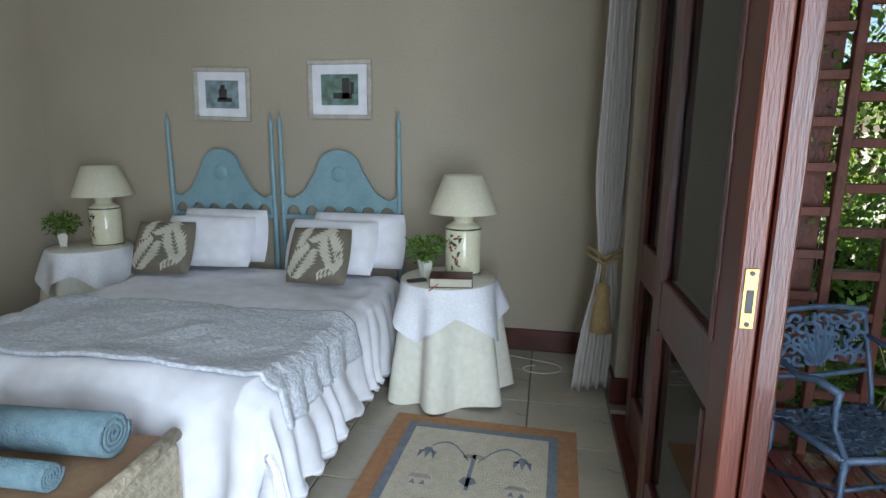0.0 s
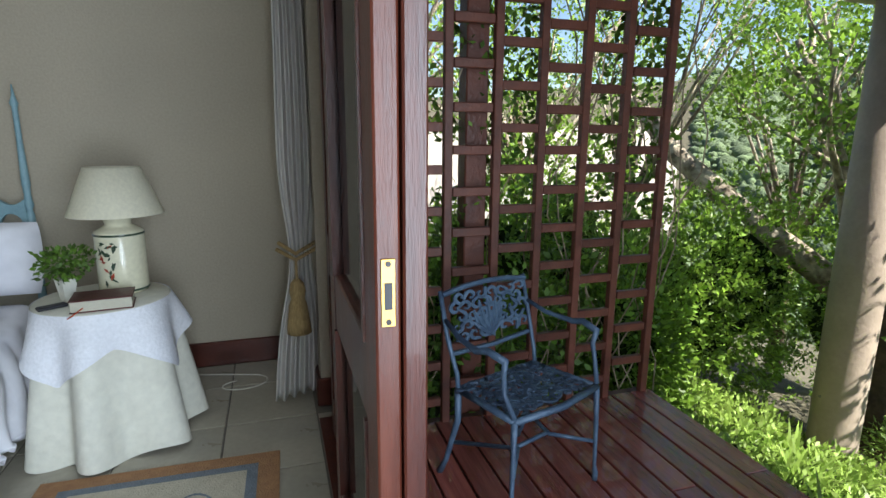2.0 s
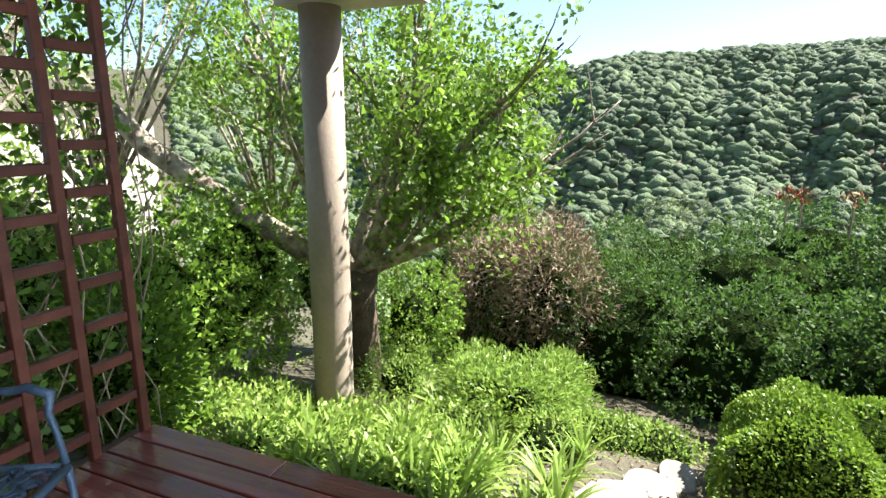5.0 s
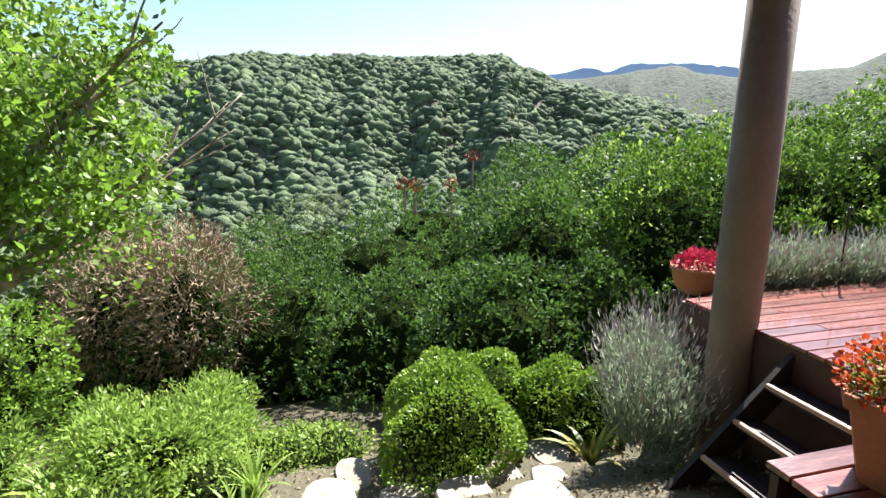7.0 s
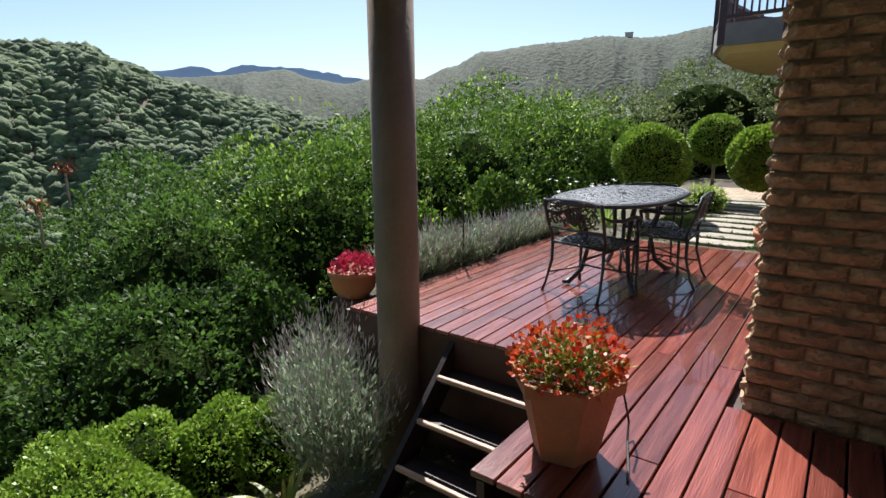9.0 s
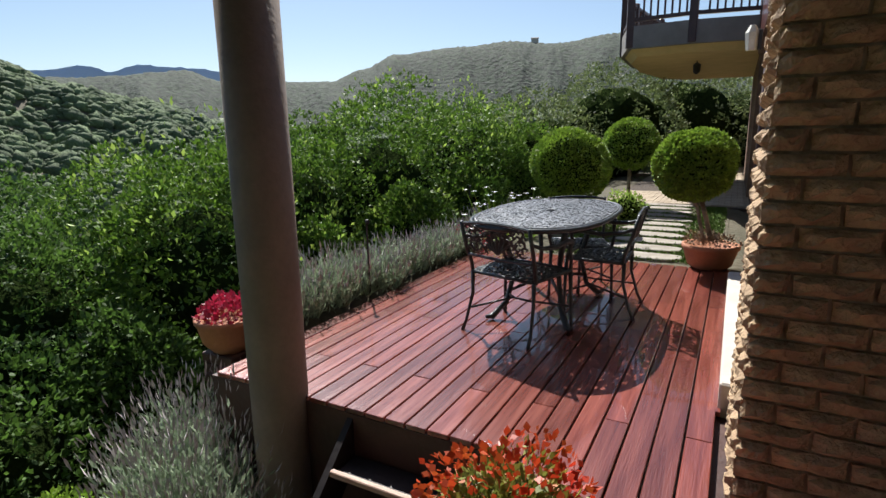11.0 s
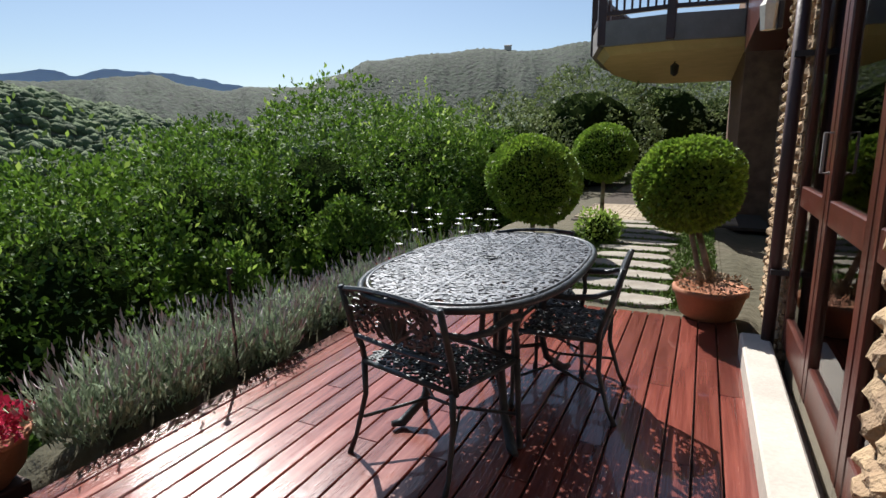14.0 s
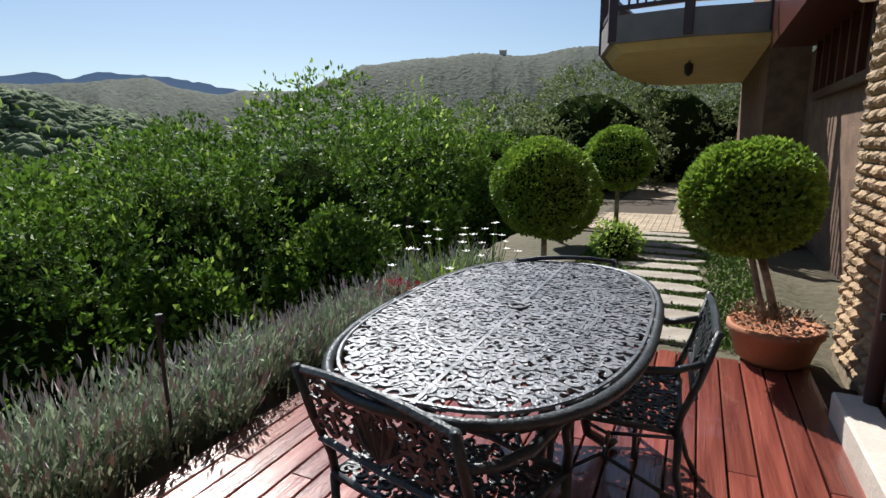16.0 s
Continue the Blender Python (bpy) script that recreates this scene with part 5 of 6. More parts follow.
def strappy(at, n, L, mat, label, seed, cat="plant", w=0.02, grp=""):
    t = thing("strap_leaf_plant", at, label, cat, grp)
    b = Build()
    g = random.Random(seed)
    for i in range(n):
        a, s, l = g.uniform(0, 6.28), g.uniform(0.3, 1.0), L * g.uniform(0.6, 1.1)
        o, side = Vector((math.cos(a), math.sin(a), 0)), Vector((-math.sin(a), math.cos(a), 0))
        V = []
        for k in range(6):
            f = k / 5
            p = o * (l * s * f) + Vector((0, 0, l * (f * 1.1 - s * 0.75 * f * f)))
            ww = w * (1 - f ** 2) + 0.001
            V += [p - side * ww, p + side * ww]
        b.add(V, [(2 * k, 2 * k + 1, 2 * k + 3, 2 * k + 2) for k in range(5)])
    b.done("leaf_tuft", mat, t, kind="stuff")
    return t


strappy((3.75, -1.45, -0.95), 14, 0.40, YELLOWLEAF, "yellow and green aloe-like plant beside the steps", 1, w=0.025)
for j, (x, y) in enumerate(((4.15, -6.6), (4.35, -7.0), (4.0, -7.2))):
    strappy((x, y, -0.1), 46, 0.5, LEAFLIME, "light green strappy clump with white flowers", 5 + j, w=0.012, grp="agapanthus clumps")
    t = thing("white_flower", (x, y, -0.1), "small white star flowers on thin stems", "flower", "white flowers")
    b, s = Build(), Build()
    for k in range(9):
        a = random.Random(j * 20 + k)
        px, py, pz = a.uniform(-0.35, 0.35), a.uniform(-0.4, 0.4), a.uniform(0.45, 0.75)
        s.tube([(px * 0.4, py * 0.4, 0.1), (px, py, pz)], 0.004, 4)
        for q in range(5):
            an = q * 1.257
            o = Vector((math.cos(an), math.sin(an), 0.3)) * 0.04
            sd = Vector((-math.sin(an), math.cos(an), 0)) * 0.012
            c = Vector((px, py, pz))
            b.add([c, c + o * 0.6 + sd, c + o, c + o * 0.6 - sd], [(0, 1, 2, 3)])
    b.done("petals", WHITEFLOWER, t, kind="stuff")
    s.done("stem_tuft", LEAFLIME, t, kind="stuff")
t = shrub("red_flower_patch", (4.45, -6.25, 0.10), (0.28, 0.22, 0.14), PINKFLOWER, 900, 0.035, "low patch of red flowers at the end of the lavender", 12, "flower")

# clipped bushes by the lower path
def gz(x, y):
    return ground_height(x, y)


def on(x, y, rz):
    return (x, y, gz(x, y) + rz * 0.8)


shrub("clipped_bush", (4.95, -0.80, -1.27), (0.60, 0.60, 0.53), LEAFBOX, 17000, 0.032, "dense clipped round bush beside the stone path", 2, shell=0.05, ratio=0.75, up=0.2, category="bush")
for k, (x, y, r) in enumerate(((5.7, -1.0, 0.42), (5.55, -1.45, 0.40), (5.25, -1.85, 0.36), (5.0, -2.2, 0.32))):
    shrub("clipped_bush", (x, y, -1.40), (r * 1.1, r * 1.1, 0.47), LEAFBOX, 5200, 0.038, "low clipped box hedge bush curving round the path", 30 + k, shell=0.1, ratio=0.7, category="bush", group="low box hedge")
# ground cover
g = random.Random(11)
for k in range(14):
    x, y = 4.6 + g.uniform(0, 1.8), 0.15 + k * 0.16
    shrub("ground_cover", (x, y, gz(x, y) + 0.06), (0.42, 0.34, 0.20), LEAFLIME, 1300, 0.045, "low light green ground cover on the garden slope", 60 + k, category="plant", group="ground cover", shell=0.4)
for k in range(34):
    x, y = 2.5 + g.uniform(0, 3.3), 0.7 + g.uniform(0, 2.3)
    strappy((x, y, gz(x, y)), 34, 0.42, LEAFLIME, "pale green strap-leaved plant on the garden slope", 80 + k, w=0.014, grp="strap-leaved plants")
for k in range(18):
    x, y = 2.45 + g.uniform(0, 2.2), 1.2 + g.uniform(0, 2.4)
    shrub("ground_cover", (x, y, gz(x, y) + 0.06), (0.34, 0.34, 0.2), LEAFLIME, 1200, 0.05, "bright green ground cover between the porch and the tree", 140 + k, category="plant", group="ground cover", shell=0.5)
for k in range(10):
    x, y = 5.2 + g.uniform(0, 2.2), 0.9 + g.uniform(0, 2.6)
    r = g.uniform(0.4, 0.6)
    shrub("fern", (x, y, gz(x, y) + 0.25), (r, r, 0.45), LEAFLIME, 2600, 0.07, "bright feathery fern clump in the sun", 100 + k, category="fern", group="ferns", shell=0.8, ratio=0.3)

# wild hedge on the slope: x, y, radius, top height, kind
g = random.Random(21)
HEDGE = []
for k, (x, y, r, top) in enumerate((
        # tall bright hedge beside the terrace
        (7.8, -5.2, 1.5, 1.15), (8.2, -7.2, 1.6, 1.65), (7.6, -9.2, 1.6, 1.95), (7.2, -11.2, 1.6, 2.0), (7.6, -13.0, 1.7, 2.3), (9.9, -8.6, 1.9, 1.7), (9.4, -11.5, 2.0, 2.2),
        (6.6, -8.3, 0.9, 0.55), (6.4, -10.2, 0.9, 0.7), (7.0, -6.4, 0.9, 0.2), (10.3, -6.0, 1.9, 1.1), (6.3, -12.3, 1.0, 1.2), (6.5, -14.3, 1.3, 1.7))):
    HEDGE.append((x, y, r, top, LEAF, 21000, 0.075, "tall leafy green hedge bush on the slope beside the terrace", "hedge bush"))
for x, y, r, top in ((8.5, -3.3, 1.3, 0.5), (10.5, -3.8, 1.5, 0.75), (12.5, -5.0, 1.8, 0.9), (7.0, -3.6, 0.8, -0.5)):
    HEDGE.append((x, y, r, top, LEAFDARK, 15000, 0.075, "dark green wild bush on the slope", "wild bushes"))
for x, y, r, top in ((8.3, -1.0, 1.5, -0.55), (9.5, 0.6, 1.5, -0.6), (6.9, -2.1, 1.1, -0.33), (11.0, -1.4, 1.7, -0.05), (9.6, 2.2, 1.4, -0.5), (12.0, 1.2, 1.8, -0.5), (13.5, -2.8, 1.9, 0.3), (10.6, 3.8, 1.6, -0.3), (13.0, 3.8, 1.8, -0.4), (14.5, 0.0, 2.0, -0.3)):
    HEDGE.append((x, y, r, top, LEAFOLIVE if (x * 3) % 2 > 1 else LEAFDARK, 13000, 0.07, "olive green brushwood bush on the slope below the garden", "wild bushes"))
for x, y, r, top in ((6.6, -15.8, 1.9, 2.5), (5.2, -18.5, 2.3, 3.45), (7.8, -17.5, 2.3, 2.3), (3.3, -22, 2.2, 3.8), (9.8, -15, 2.2, 1.8), (1.5, -24, 2.4, 3.5), (6.0, -22.5, 2.6, 4.0)):
    HEDGE.append((x, y, r, top, LEAFOLIVE, 9000, 0.10, "feathery olive green tree crown beyond the garden", "trees beyond the path"))
for k, (x, y, r, top, m, n, s, lab, grp) in enumerate(HEDGE):
    base = gz(x, y)
    hh = (top - base) / 2 + 0.4
    shrub("hedge_bush", (x, y, top - hh), (r, r * g.uniform(0.9, 1.15), hh), m, n, s, lab, 200 + k, category="bush", group=grp, shell=0.2, ratio=0.5, lumps=9,
          extra=(LEAFLIME, 900, 0.09) if m is LEAF else None)
# brown twiggy patch
for k, (x, y) in enumerate(((9.0, 1.9), (9.4, 3.0))):
    shrub("bramble", (x, y, gz(x, y) + 1.6), (0.9, 0.9, 1.3), TWIG, 9000, 0.14, "tangled brown dry bramble on the slope", 300 + k, category="bush", group="brambles", ratio=0.12, shell=0.5)
for k, (x, y, z) in enumerate(((11.2, -2.6, 0.05), (11.8, -2.0, 0.0), (12.3, -3.4, 0.55), (10.9, -1.6, 0.1))):
    t = thing("aloe_flower", (x, y, z), "orange-red aloe flower heads above the bushes", "flower", "aloe flowers")
    P, d = blob_points(60, (0.28, 0.28, 0.2), 3, k, 0.5)
    leaves("blossom_cluster", P * 0.7 + [0, 0, 0.15], 0.09, ORANGEFLOWER, t, ratio=0.3, up=1.5)
    Build().tube([(0, 0, -0.5), (0, 0, 0.15)], 0.02, 5).done("stalk", TWIG, t)


# ---- the tree beside the porch ----
def big_tree(at, label):
    t = thing("tree", at, label, "tree")
    g = random.Random(8)
    tips = []
    trunk = Build().tube([(0, 0, 0), (0.05, 0.02, 0.7), (0.0, 0.05, 1.3), (-0.05, 0.0, 1.75)], [0.30, 0.24, 0.25, 0.28], 14)
    trunk.done("trunk", BARKDARK, t, smooth=True)
    fork = Vector((-0.05, 0.0, 1.65))

    def limb(a, direction, length, r, depth, mat):
        b = Build()
        pts, d, p = [a], Vector(direction).normalized(), Vector(a)
        n = 7
        for k in range(n):
            d = (d + Vector((g.uniform(-0.16, 0.16), g.uniform(-0.16, 0.16), g.uniform(-0.06, 0.12)))).normalized()
            p = p + d * (length / n)
            pts.append(p.copy())
        b.tube(pts, [r * (1 - 0.75 * k / n) for k in range(n + 1)], 10 if depth == 0 else 5)
        b.done("limb" if depth == 0 else "branch", mat, t, smooth=True)
        tips.extend(pts[3:])
        if depth < 2:
            for k in (3, 4, 5, 6) if depth == 0 else (3, 5):
                dd = (d + Vector((g.uniform(-1, 1), g.uniform(-1, 1), g.uniform(-0.2, 0.8)))).normalized()
                limb(pts[k], dd, length * 0.5, r * 0.4, depth + 1, mat)
    for dr, L, r in (((-0.25, 0.35, 1.0), 3.0, 0.12), ((0.15, -0.1, 1.0), 3.2, 0.13), ((0.3, -0.7, 0.85), 2.9, 0.10), ((0.6, -0.2, 0.9), 2.8, 0.11), ((0.3, 0.6, 0.9), 2.8, 0.11), ((0.7, -0.8, 0.3), 2.7, 0.08), ((-0.1, -0.55, 0.9), 2.6, 0.09), ((0.25, -0.95, 0.5), 2.8, 0.08), ((-0.35, -0.7, 0.35), 1.8, 0.05)):
        limb(fork, dr, L, r, 0, BARK)
    # the thick leaning limb that crosses behind the trellis
    b = Build().tube([fork + Vector((0, 0.05, -0.15)), (-0.25, 0.6, 1.95), (-0.6, 1.35, 2.5), (-0.95, 2.25, 3.2), (-1.15, 3.05, 4.0)], [0.16, 0.15, 0.14, 0.13, 0.10], 12)
    b.done("limb", BARK, t, smooth=True)
    tips.extend([Vector((-0.9, 2.2, 3.3)), Vector((-1.2, 3.0, 4.0)), Vector((-1.2, 3.4, 4.3))])
    q = np.array([tuple(p) for p in tips if p[2] > 1.7])
    gg = np.random.default_rng(4)
    pick = q[gg.integers(0, len(q), 44000)]
    P = pick + gg.normal(0, 0.30, (44000, 3))
    fuzz = np.array([noise.noise(Vector(tuple(p * 1.1))) for p in P])
    gaps = np.array([noise.noise(Vector(tuple(p * 2.6))) for p in P])
    P = P[(P[:, 0] > -1.6) & (P[:, 1] > -2.6 + fuzz) & (np.hypot(P[:, 0], P[:, 1]) < 2.8 + 1.5 * fuzz + 1.2 * (P[:, 1] > 0.5)) & (gaps > 0.02)]
    leaves("crown", P, 0.082, LEAFTREE, t, ratio=0.55, up=0.1)
    return t


TREE = (6.15, 3.8, gz(6.15, 3.8) - 0.1)
big_tree(TREE, "spreading tree with pale mottled limbs and small glossy leaves")
for k, (x, y, r, top) in enumerate(((4.6, 4.7, 0.9, 0.7), (1.2, 3.6, 0.6, 0.6), (2.0, 4.4, 0.8, 1.1), (0.4, 4.6, 0.8, 1.4), (3.2, 5.4, 0.9, 1.5), (3.7, 4.3, 0.8, 0.8), (2.7, 3.5, 0.55, 0.5), (5.6, 5.2, 1.1, 1.2), (7.6, 5.2, 1.2, 0.4), (7.3, 3.6, 0.8, -0.5))):
    base = gz(x, y)
    hh = (top - base) / 2 + 0.15
    shrub("undergrowth", (x, y, top - hh), (r, r, hh), LEAFTREE, 7000, 0.06, "small-leaved green undergrowth below the tree", 400 + k, category="bush", group="undergrowth", shell=0.5)
for k, (x, y, z, r, n) in enumerate(((3.0, 6.2, 2.2, 1.5, 7000), (5.2, 7.0, 3.0, 2.0, 9000), (1.2, 6.0, 2.6, 1.5, 6000), (7.8, 6.4, 3.2, 1.8, 9000), (8.4, 4.4, 3.0, 1.4, 7000))):
    t = thing("tree", (x, y, gz(x, y)), "leafy tree behind the trellis with light between its branches", "tree", "trees behind the trellis")
    Build().tube([(0, 0, 0), (0.1, 0.1, z * 0.5), (0, 0, z + 0.3)], [0.12, 0.09, 0.05], 8).done("trunk", BARKDARK, t, smooth=True)
    P, d = blob_points(n, (r, r, r * 0.9), 8, 500 + k, 0.8)
    P = P[[noise.noise(Vector(tuple(p * 2.2 + k))) > -0.08 for p in P]]
    leaves("crown", P + [0, 0, z - gz(x, y)], 0.07, LEAFTREE, t)
    b = Build()
    rr = random.Random(k)
    for i in range(14):
        a, u = rr.uniform(0, 6.28), rr.uniform(0.2, 0.9)
        e = Vector((math.cos(a) * r * 0.9, math.sin(a) * r * 0.9, z - gz(x, y) + r * (u - 0.4)))
        s = Vector((0.05, 0.05, z * 0.6))
        b.tube([s, (s + e) / 2 + Vector((rr.uniform(-.2, .2), rr.uniform(-.2, .2), 0.1)), e], [0.035, 0.022, 0.008], 5)
    b.done("branch_tangle", BARK, t, smooth=True, kind="stuff")
# pale wall added beyond the trellis for bright patches among the leaves
structure("wall_neighbour", Build().span((-2, 11.0, -1), (9.5, 11.2, 1.5)), PLINTH, "added pale wall giving bright patches between the trees")


# ---- far woods ----
def woods():
    bm = bmesh.new()
    bmesh.ops.create_icosphere(bm, subdivisions=1, radius=1)
    bv = np.array([v.co[:] for v in bm.verts])
    bf = np.array([[v.index for v in f.verts] for f in bm.faces])
    bm.free()
    g = np.random.default_rng(3)
    V, F, n = [], [], 0
    for lo, hi, count, s0, s1 in ((16, 40, 900, 0.7, 1.4), (40, 110, 3500, 1.1, 2.2), (110, 360, 42000, 1.5, 3.6), (360, 520, 1500, 3.0, 6.0)):
        for _ in range(count):
            r = math.sqrt(g.uniform(lo * lo, hi * hi))
            th = radians(g.uniform(-88, 48))
            x, y = r * math.cos(th), r * math.sin(th)
            if x < 6 and y > -30:
                continue
            z = ground_height(x, y)
            s = g.uniform(s0, s1)
            k = g.uniform(0.62, 1.22, (len(bv), 1))
            s = s * g.uniform(0.5, 1.25)
            V.append(bv * k * np.array([s, s, s * g.uniform(0.45, 0.95)]) + np.array([x, y, z + s * 0.1]))
            F.append(bf + n)
            n += len(bv)
    big_mesh("far_woods", np.concatenate(V), np.concatenate(F), WOODS, None, "dense green bush covering the valley and hills", "stuff", smooth=True)


woods()
for k, (th, r) in enumerate(((-71, 880), (-5, 340))):
    x, y = r * math.cos(radians(th)), r * math.sin(radians(th))
    t = thing("distant_house", (x, y, mid_height(th, r) + 2 if r > 400 else ground_height(x, y)), "small pale house on the far ridge", "house", "houses on the ridge", th)
    Build().box((0, 0, 1.5), (7, 11, 7)).done("wall", PLINTH, t)
    Build().add([(-4, -6, 5), (4, -6, 5), (4, 6, 5), (-4, 6, 5), (0, -6, 6.5), (0, 6, 6.5)], [(0, 4, 5, 3), (1, 2, 5, 4), (0, 1, 4), (3, 5, 2)]).done("roof", GREYREND, t)

# ---- paths ----
g = random.Random(4)


def slab_mesh(b, w, d, h, seed, n=14):
    rr = random.Random(seed)
    ring = []
    for i in range(n):
        a = 2 * math.pi * i / n
        k = 1 + rr.uniform(-0.1, 0.1)
        ring.append((w / 2 * math.copysign(abs(math.cos(a)) ** 0.7, math.cos(a)) * k, d / 2 * math.copysign(abs(math.sin(a)) ** 0.7, math.sin(a)) * k))
    V = [(x, y, 0) for x, y in ring] + [(x, y, h * 0.8) for x, y in ring] + [(x * 0.95, y * 0.95, h) for x, y in ring]
    F = [(j * n + i, j * n + (i + 1) % n, (j + 1) * n + (i + 1) % n, (j + 1) * n + i) for j in range(2) for i in range(n)] + [tuple(2 * n + i for i in range(n))]
    return b.add(V, F)


structure("path_bed", Build().span((1.7, -11.2, -0.06), (3.6, -6.2, -0.02)), GROUND, "soil and moss between the stepping slabs")
yard = Build().span((1.0, -22, -0.06), (3.9, -11.0, -0.012))
pav = structure("pavement", yard, SOIL, "sandy brick paving joints")
path = thing("stone_path", (4.9, 0, 0), "irregular pale stones laid as a path through the lower garden", "path")
for k, (x, y, w, d) in enumerate(((4.72, -1.62, 0.42, 0.3), (4.42, -1.08, 0.5, 0.34), (4.1, -1.35, 0.36, 0.3), (4.12, -0.68, 0.45, 0.4), (4.3, -0.25, 0.4, 0.34), (4.5, 0.25, 0.6, 0.4), (4.85, 0.05, 0.45, 0.3), (3.9, 0.45, 0.5, 0.4), (3.3, 0.5, 0.5, 0.4), (3.3, -0.9, 0.5, 0.4), (2.9, -0.9, 0.4, 0.4))):
    o = slab_mesh(Build(), w, d, 0.06, k).done("stone", STONE, path)
    o.location = (x - 4.9, y, ground_height(x, y) - 0.04)
slabs = thing("slab_path", (2.5, -6.3, -0.02), "flat sandstone slabs set in moss leading away from the terrace", "path")
for k in range(11):
    y = -0.22 - 0.44 * k
    o = slab_mesh(Build(), 0.85, 0.30, 0.035, 40 + k).done("slab", STONE, slabs)
    o.location = (0.02 * k + 0.03 * (k % 2), y, 0)
P = np.random.default_rng(5).uniform((1.75, -10.9, 0), (3.5, -6.35, 0.02), (26000, 3))
P = P[[not (abs(((-p[1] - 6.52) / 0.44) % 1 - 0.0) < 0.28 or abs(((-p[1] - 6.52) / 0.44) % 1 - 1.0) < 0.28) or abs(p[0] - 2.6) > 0.45 for p in P]]
big = leaves("path_moss", P - [0, 0, 0.02], 0.035, LAWN, None, "bright green moss and grass between the slabs", up=1.2)
P = np.random.default_rng(6).uniform((2.8, -3.0, 0), (7.5, 3.5, 0), (9000, 3))
for p in P:
    p[2] = ground_height(p[0], p[1])
big = leaves("leaf_litter", P, 0.04, TWIG, None, "dry leaves and twigs on the garden soil", up=0.2)

# ---- pieces: bricks, boards, tiles, pavers ----


def rough_brick(seed, L, d, h):
    """A split-faced brick, its rough face towards +x."""
    bm = bmesh.new()
    nx, ny = 3, 6
    g = random.Random(seed)
    V = []
    for j in range(nx + 1):
        for i in range(ny + 1):
            y, z = (i / ny - 0.5) * L, (j / nx - 0.5) * h
            edge = i in (0, ny) or j in (0, nx)
            x = (g.uniform(-0.012, 0.0) if edge else g.uniform(0.008, 0.025))
            V.append((x, y + (g.uniform(-0.003, 0.003)), z + (0 if j in (0, nx) else g.uniform(-0.006, 0.006))))
    b = Build()
    b.v = V
    F = [(j * (ny + 1) + i, j * (ny + 1) + i + 1, (j + 1) * (ny + 1) + i + 1, (j + 1) * (ny + 1) + i) for j in range(nx) for i in range(ny)]
    n = len(V)
    b.v += [(-d, -L / 2, -h / 2), (-d, L / 2, -h / 2), (-d, L / 2, h / 2), (-d, -L / 2, h / 2)]
    bot = [i for i in range(ny + 1)]
    top = [nx * (ny + 1) + i for i in range(ny, -1, -1)]
    b.f = F + [tuple([n, n + 1][::1] + bot[::-1]), tuple([n + 2, n + 3] + top[::-1]),
               tuple([n + 3, n] + [j * (ny + 1) for j in range(nx + 1)]), tuple([n + 1, n + 2] + [j * (ny + 1) + ny for j in range(nx, -1, -1)]), (n, n + 3, n + 2, n + 1)]
    me = bpy.data.meshes.new("brick")
    me.from_pydata(b.v, [], b.f)
    me.validate()
    me.materials.append(BRICK)
    bm.free()
    return me


CH, BL = 0.074, 0.215
KINDS = [rough_brick(k, BL - 0.012, 0.09, CH - 0.010) for k in range(8)]
HALF = [rough_brick(20 + k, BL / 2 - 0.012, 0.09, CH - 0.010) for k in range(4)]


def brick_face(parent, start, along, turn, length, z0, z1, seed):
    """Courses of rough bricks; turn: degrees that bring +x to the face's outward way."""
    g = random.Random(seed)
    z, j = z0 + CH / 2, 0
    while z < z1:
        s = 0.0
        if j % 2:
            o = new("brick", g.choice(HALF))
            o.parent = parent
            o.location = (start[0] + along[0] * BL / 4, start[1] + along[1] * BL / 4, z)
            o.rotation_euler = (0, 0, radians(turn))
            s = BL / 2
        while s < length - 0.05:
            last = s + BL > length + 0.02
            L = BL / 2 if last else BL
            o = new("brick", g.choice(HALF if last else KINDS))
            o.parent = parent
            o.location = (start[0] + along[0] * (s + L / 2), start[1] + along[1] * (s + L / 2), z)
            o.rotation_euler = (g.uniform(-0.015, 0.015), 0, radians(turn))
            s += L
        z += CH
        j += 1


wall_n = structure("wall_house_brick", Build().span((1.5, -3.2, -0.3), (1.56, -2.52, -0.02)), MORTAR, "wall of rough split-faced clay bricks beside the terrace")
brick_face(wall_n, (1.60, -2.47), (0, -1), 0, 0.76, -0.02, 2.42, 1)
brick_face(wall_n, (1.605, -2.47), (-1, 0), 90, 1.0, -0.02, 2.42, 2)
wall_p = structure("wall_pier_brick", Build().span((1.0, -6.6, -0.3), (1.40, -5.6, -0.02)), MORTAR, "pier of rough rounded clay bricks beside the glazed doors")
brick_face(wall_p, (1.46, -5.53), (0, -1), 0, 1.1, 0.0, 2.56, 3)
brick_face(wall_p, (1.47, -5.50), (-1, 0), 90, 0.45, 0.0, 2.56, 4)

tg = random.Random(9)
tile_mesh = Build().box((0, 0, 0), (0.388, 0.388, 0.012), bevel=0.002).done("tile", TILE, floor)
tile_mesh.location = (0.35 - 0.197, 2.59 - 0.197, -0.006)
for i in range(-9, 1):
    for j in range(-9, 2):
        if (i, j) == (0, 0):
            continue
        x, y = 0.35 - 0.197 + i * 0.396, 2.59 - 0.197 + j * 0.396
        if y > 3.12 or x > 0.3:
            continue
        o = new("tile", tile_mesh.data)
        o.parent = floor
        o.location = (x, y, -0.006)
for j in range(-9, 1):
    o = new("tile", tile_mesh.data)
    o.parent = floor
    o.location = (0.35 - 0.197 + 0.396, 2.59 - 0.197 + j * 0.396, -0.0062)
    o.scale = (0.22, 1, 1)
    o.location.x = 0.398
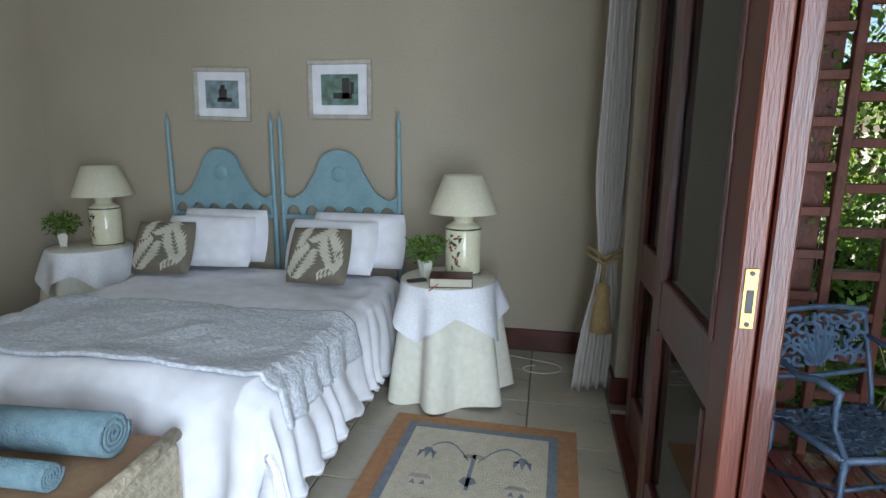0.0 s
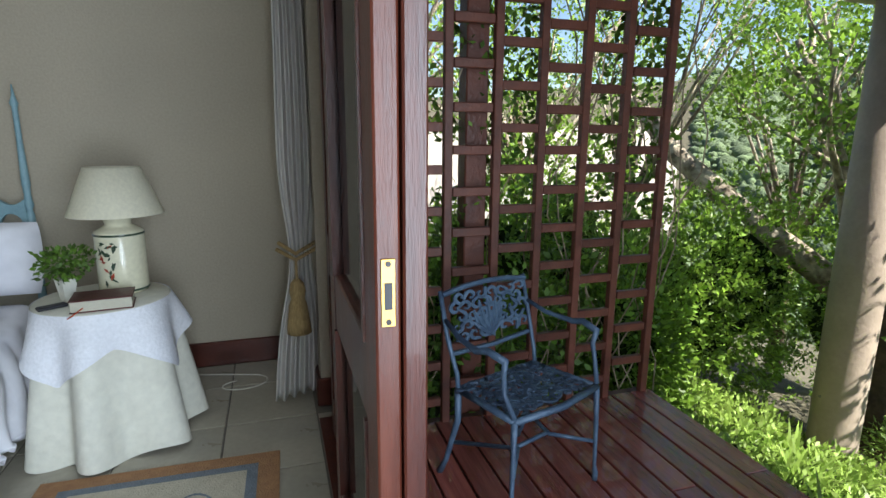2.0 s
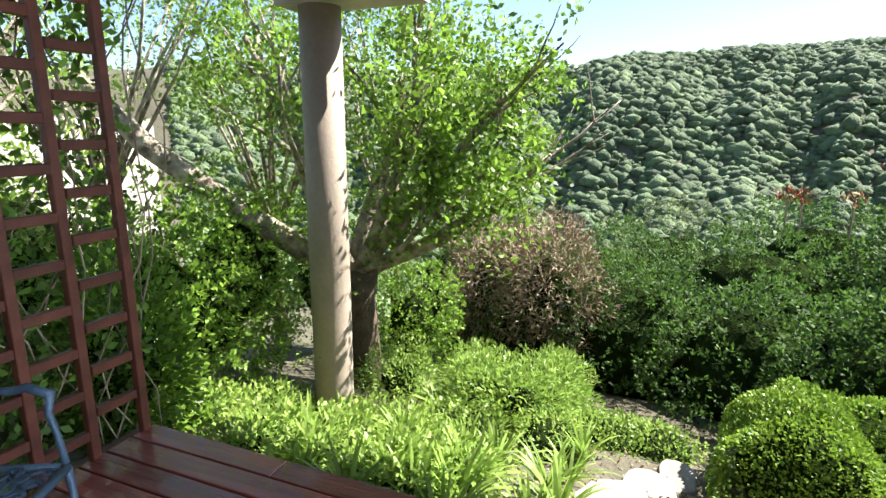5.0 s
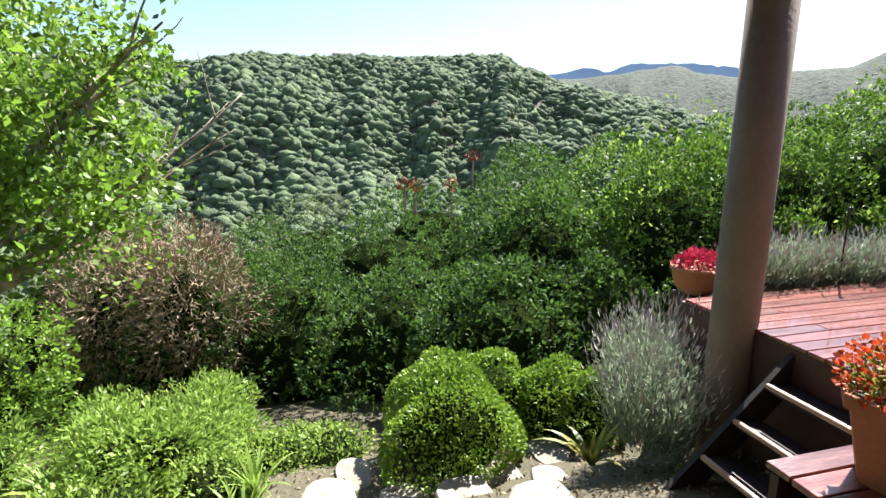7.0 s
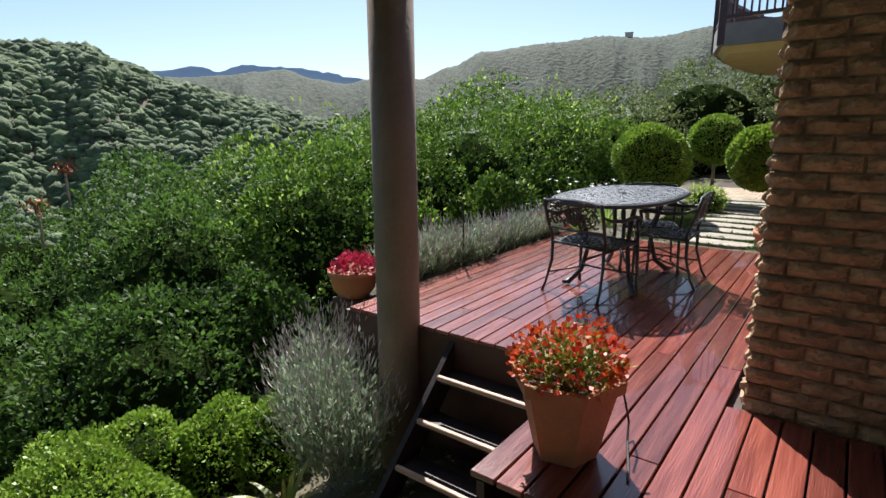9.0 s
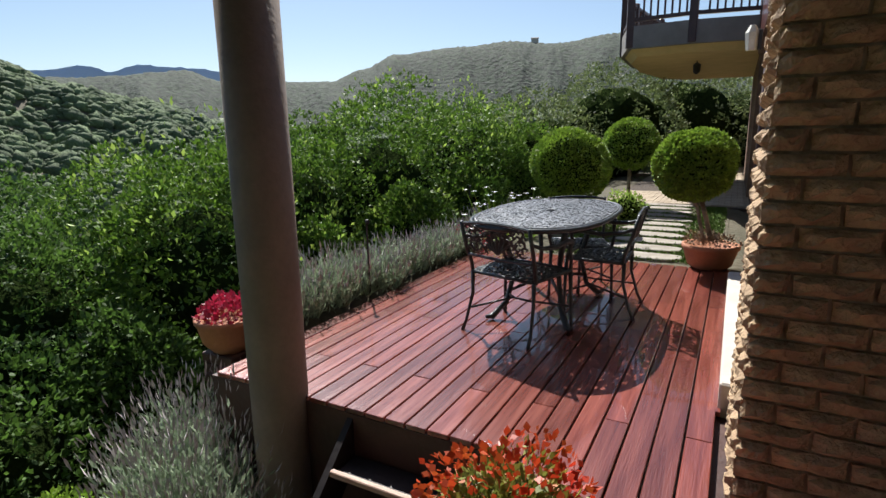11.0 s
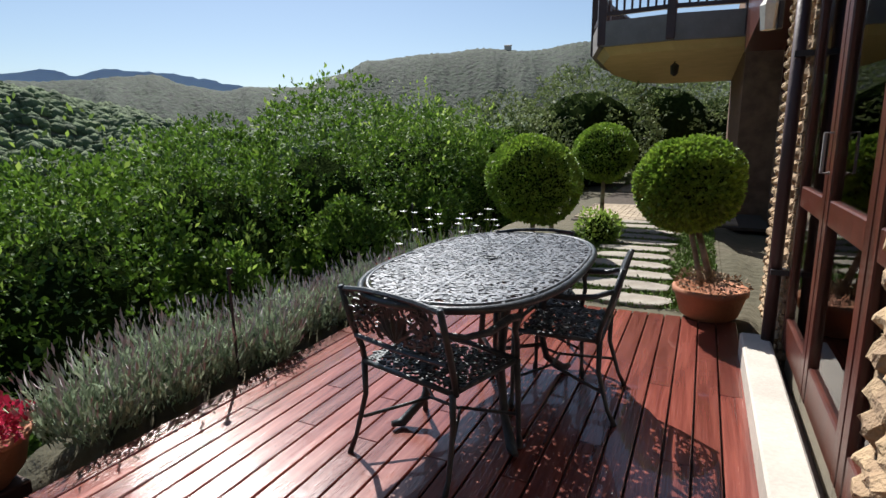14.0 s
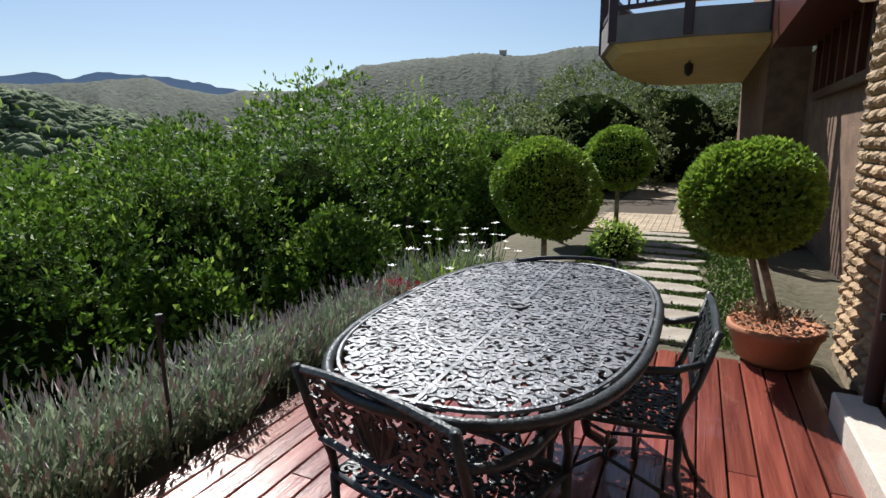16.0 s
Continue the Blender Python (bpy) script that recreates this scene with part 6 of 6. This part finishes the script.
for i in range(-9, 1):
    o = new("tile", tile_mesh.data)
    o.parent = floor
    o.location = (0.35 - 0.197 + i * 0.396, 3.137, -0.006)
    o.scale = (1, 0.74, 1)

deck = structure("deck", Build().span((0.7, -6.1, -0.12), (1.9, -1.3, -0.045)), DECKEDGE, "reddish oiled timber deck of long boards")
PW = 0.1155
BOARDS = {}


def board(x, ya, yb):
    L = round(abs(ya - yb), 2)
    if L not in BOARDS:
        BOARDS[L] = Build().box((0, 0, -0.0135), (PW - 0.009, L - 0.003, 0.027), bevel=0.003).done("board", DECKWOOD, deck)
        o = BOARDS[L]
    else:
        o = new("board", BOARDS[L].data)
        o.parent = deck
    o.location = (x, (ya + yb) / 2, tg.uniform(-0.001, 0.001))


x = 0.68
k = 0
while x < 4.2:
    y0 = -6.2 if x > 1.70 else -2.44
    y1 = 2.36 if x < 1.96 else (-1.32 if x < 2.31 else -2.44)
    cuts = [y0]
    for c in ((-4.9, -2.9, -0.6, 1.1), (-3.9, -1.9, 0.4), (-4.4, -1.1, 1.4))[k % 3]:
        c = c + 0.12 * ((k * 7) % 3)
        if y0 + 0.3 < c < y1 - 0.3:
            cuts.append(round(c, 2))
    cuts.append(y1)
    for a, c in zip(cuts, cuts[1:]):
        board(x, a, c)
    x += PW
    k += 1
border = Build().box((1.675, -4.7, -0.0135), (0.06, 3.0, 0.027), bevel=0.003).done("board", DECKWOOD, deck)

pm = Build().box((0, 0, 0), (0.19, 0.095, 0.03), bevel=0.004).done("paver", PAVER, pav)
pm.location = (3.0, -11.1, -0.002)
for j in range(48):
    for i in range(6 if j > 20 else 12):
        x, y = 1.5 + 0.2 * i + (0.1 if j % 2 else 0), -11.2 - 0.1 * j
        o = new("paver", pm.data)
        o.parent = pav
        o.location = (x if i < 6 or j <= 20 else x, y, tg.uniform(-0.003, 0.0))
b = Build()
for j in range(90):
    for i in range(12):
        if j < 26:
            continue
        b.box((1.5 + 0.2 * i + (0.1 if j % 2 else 0), -13.5 - 0.1 * j, 0.0), (0.19, 0.092, 0.03))
b.done("paver_field", PAVER, pav, kind="stuff")
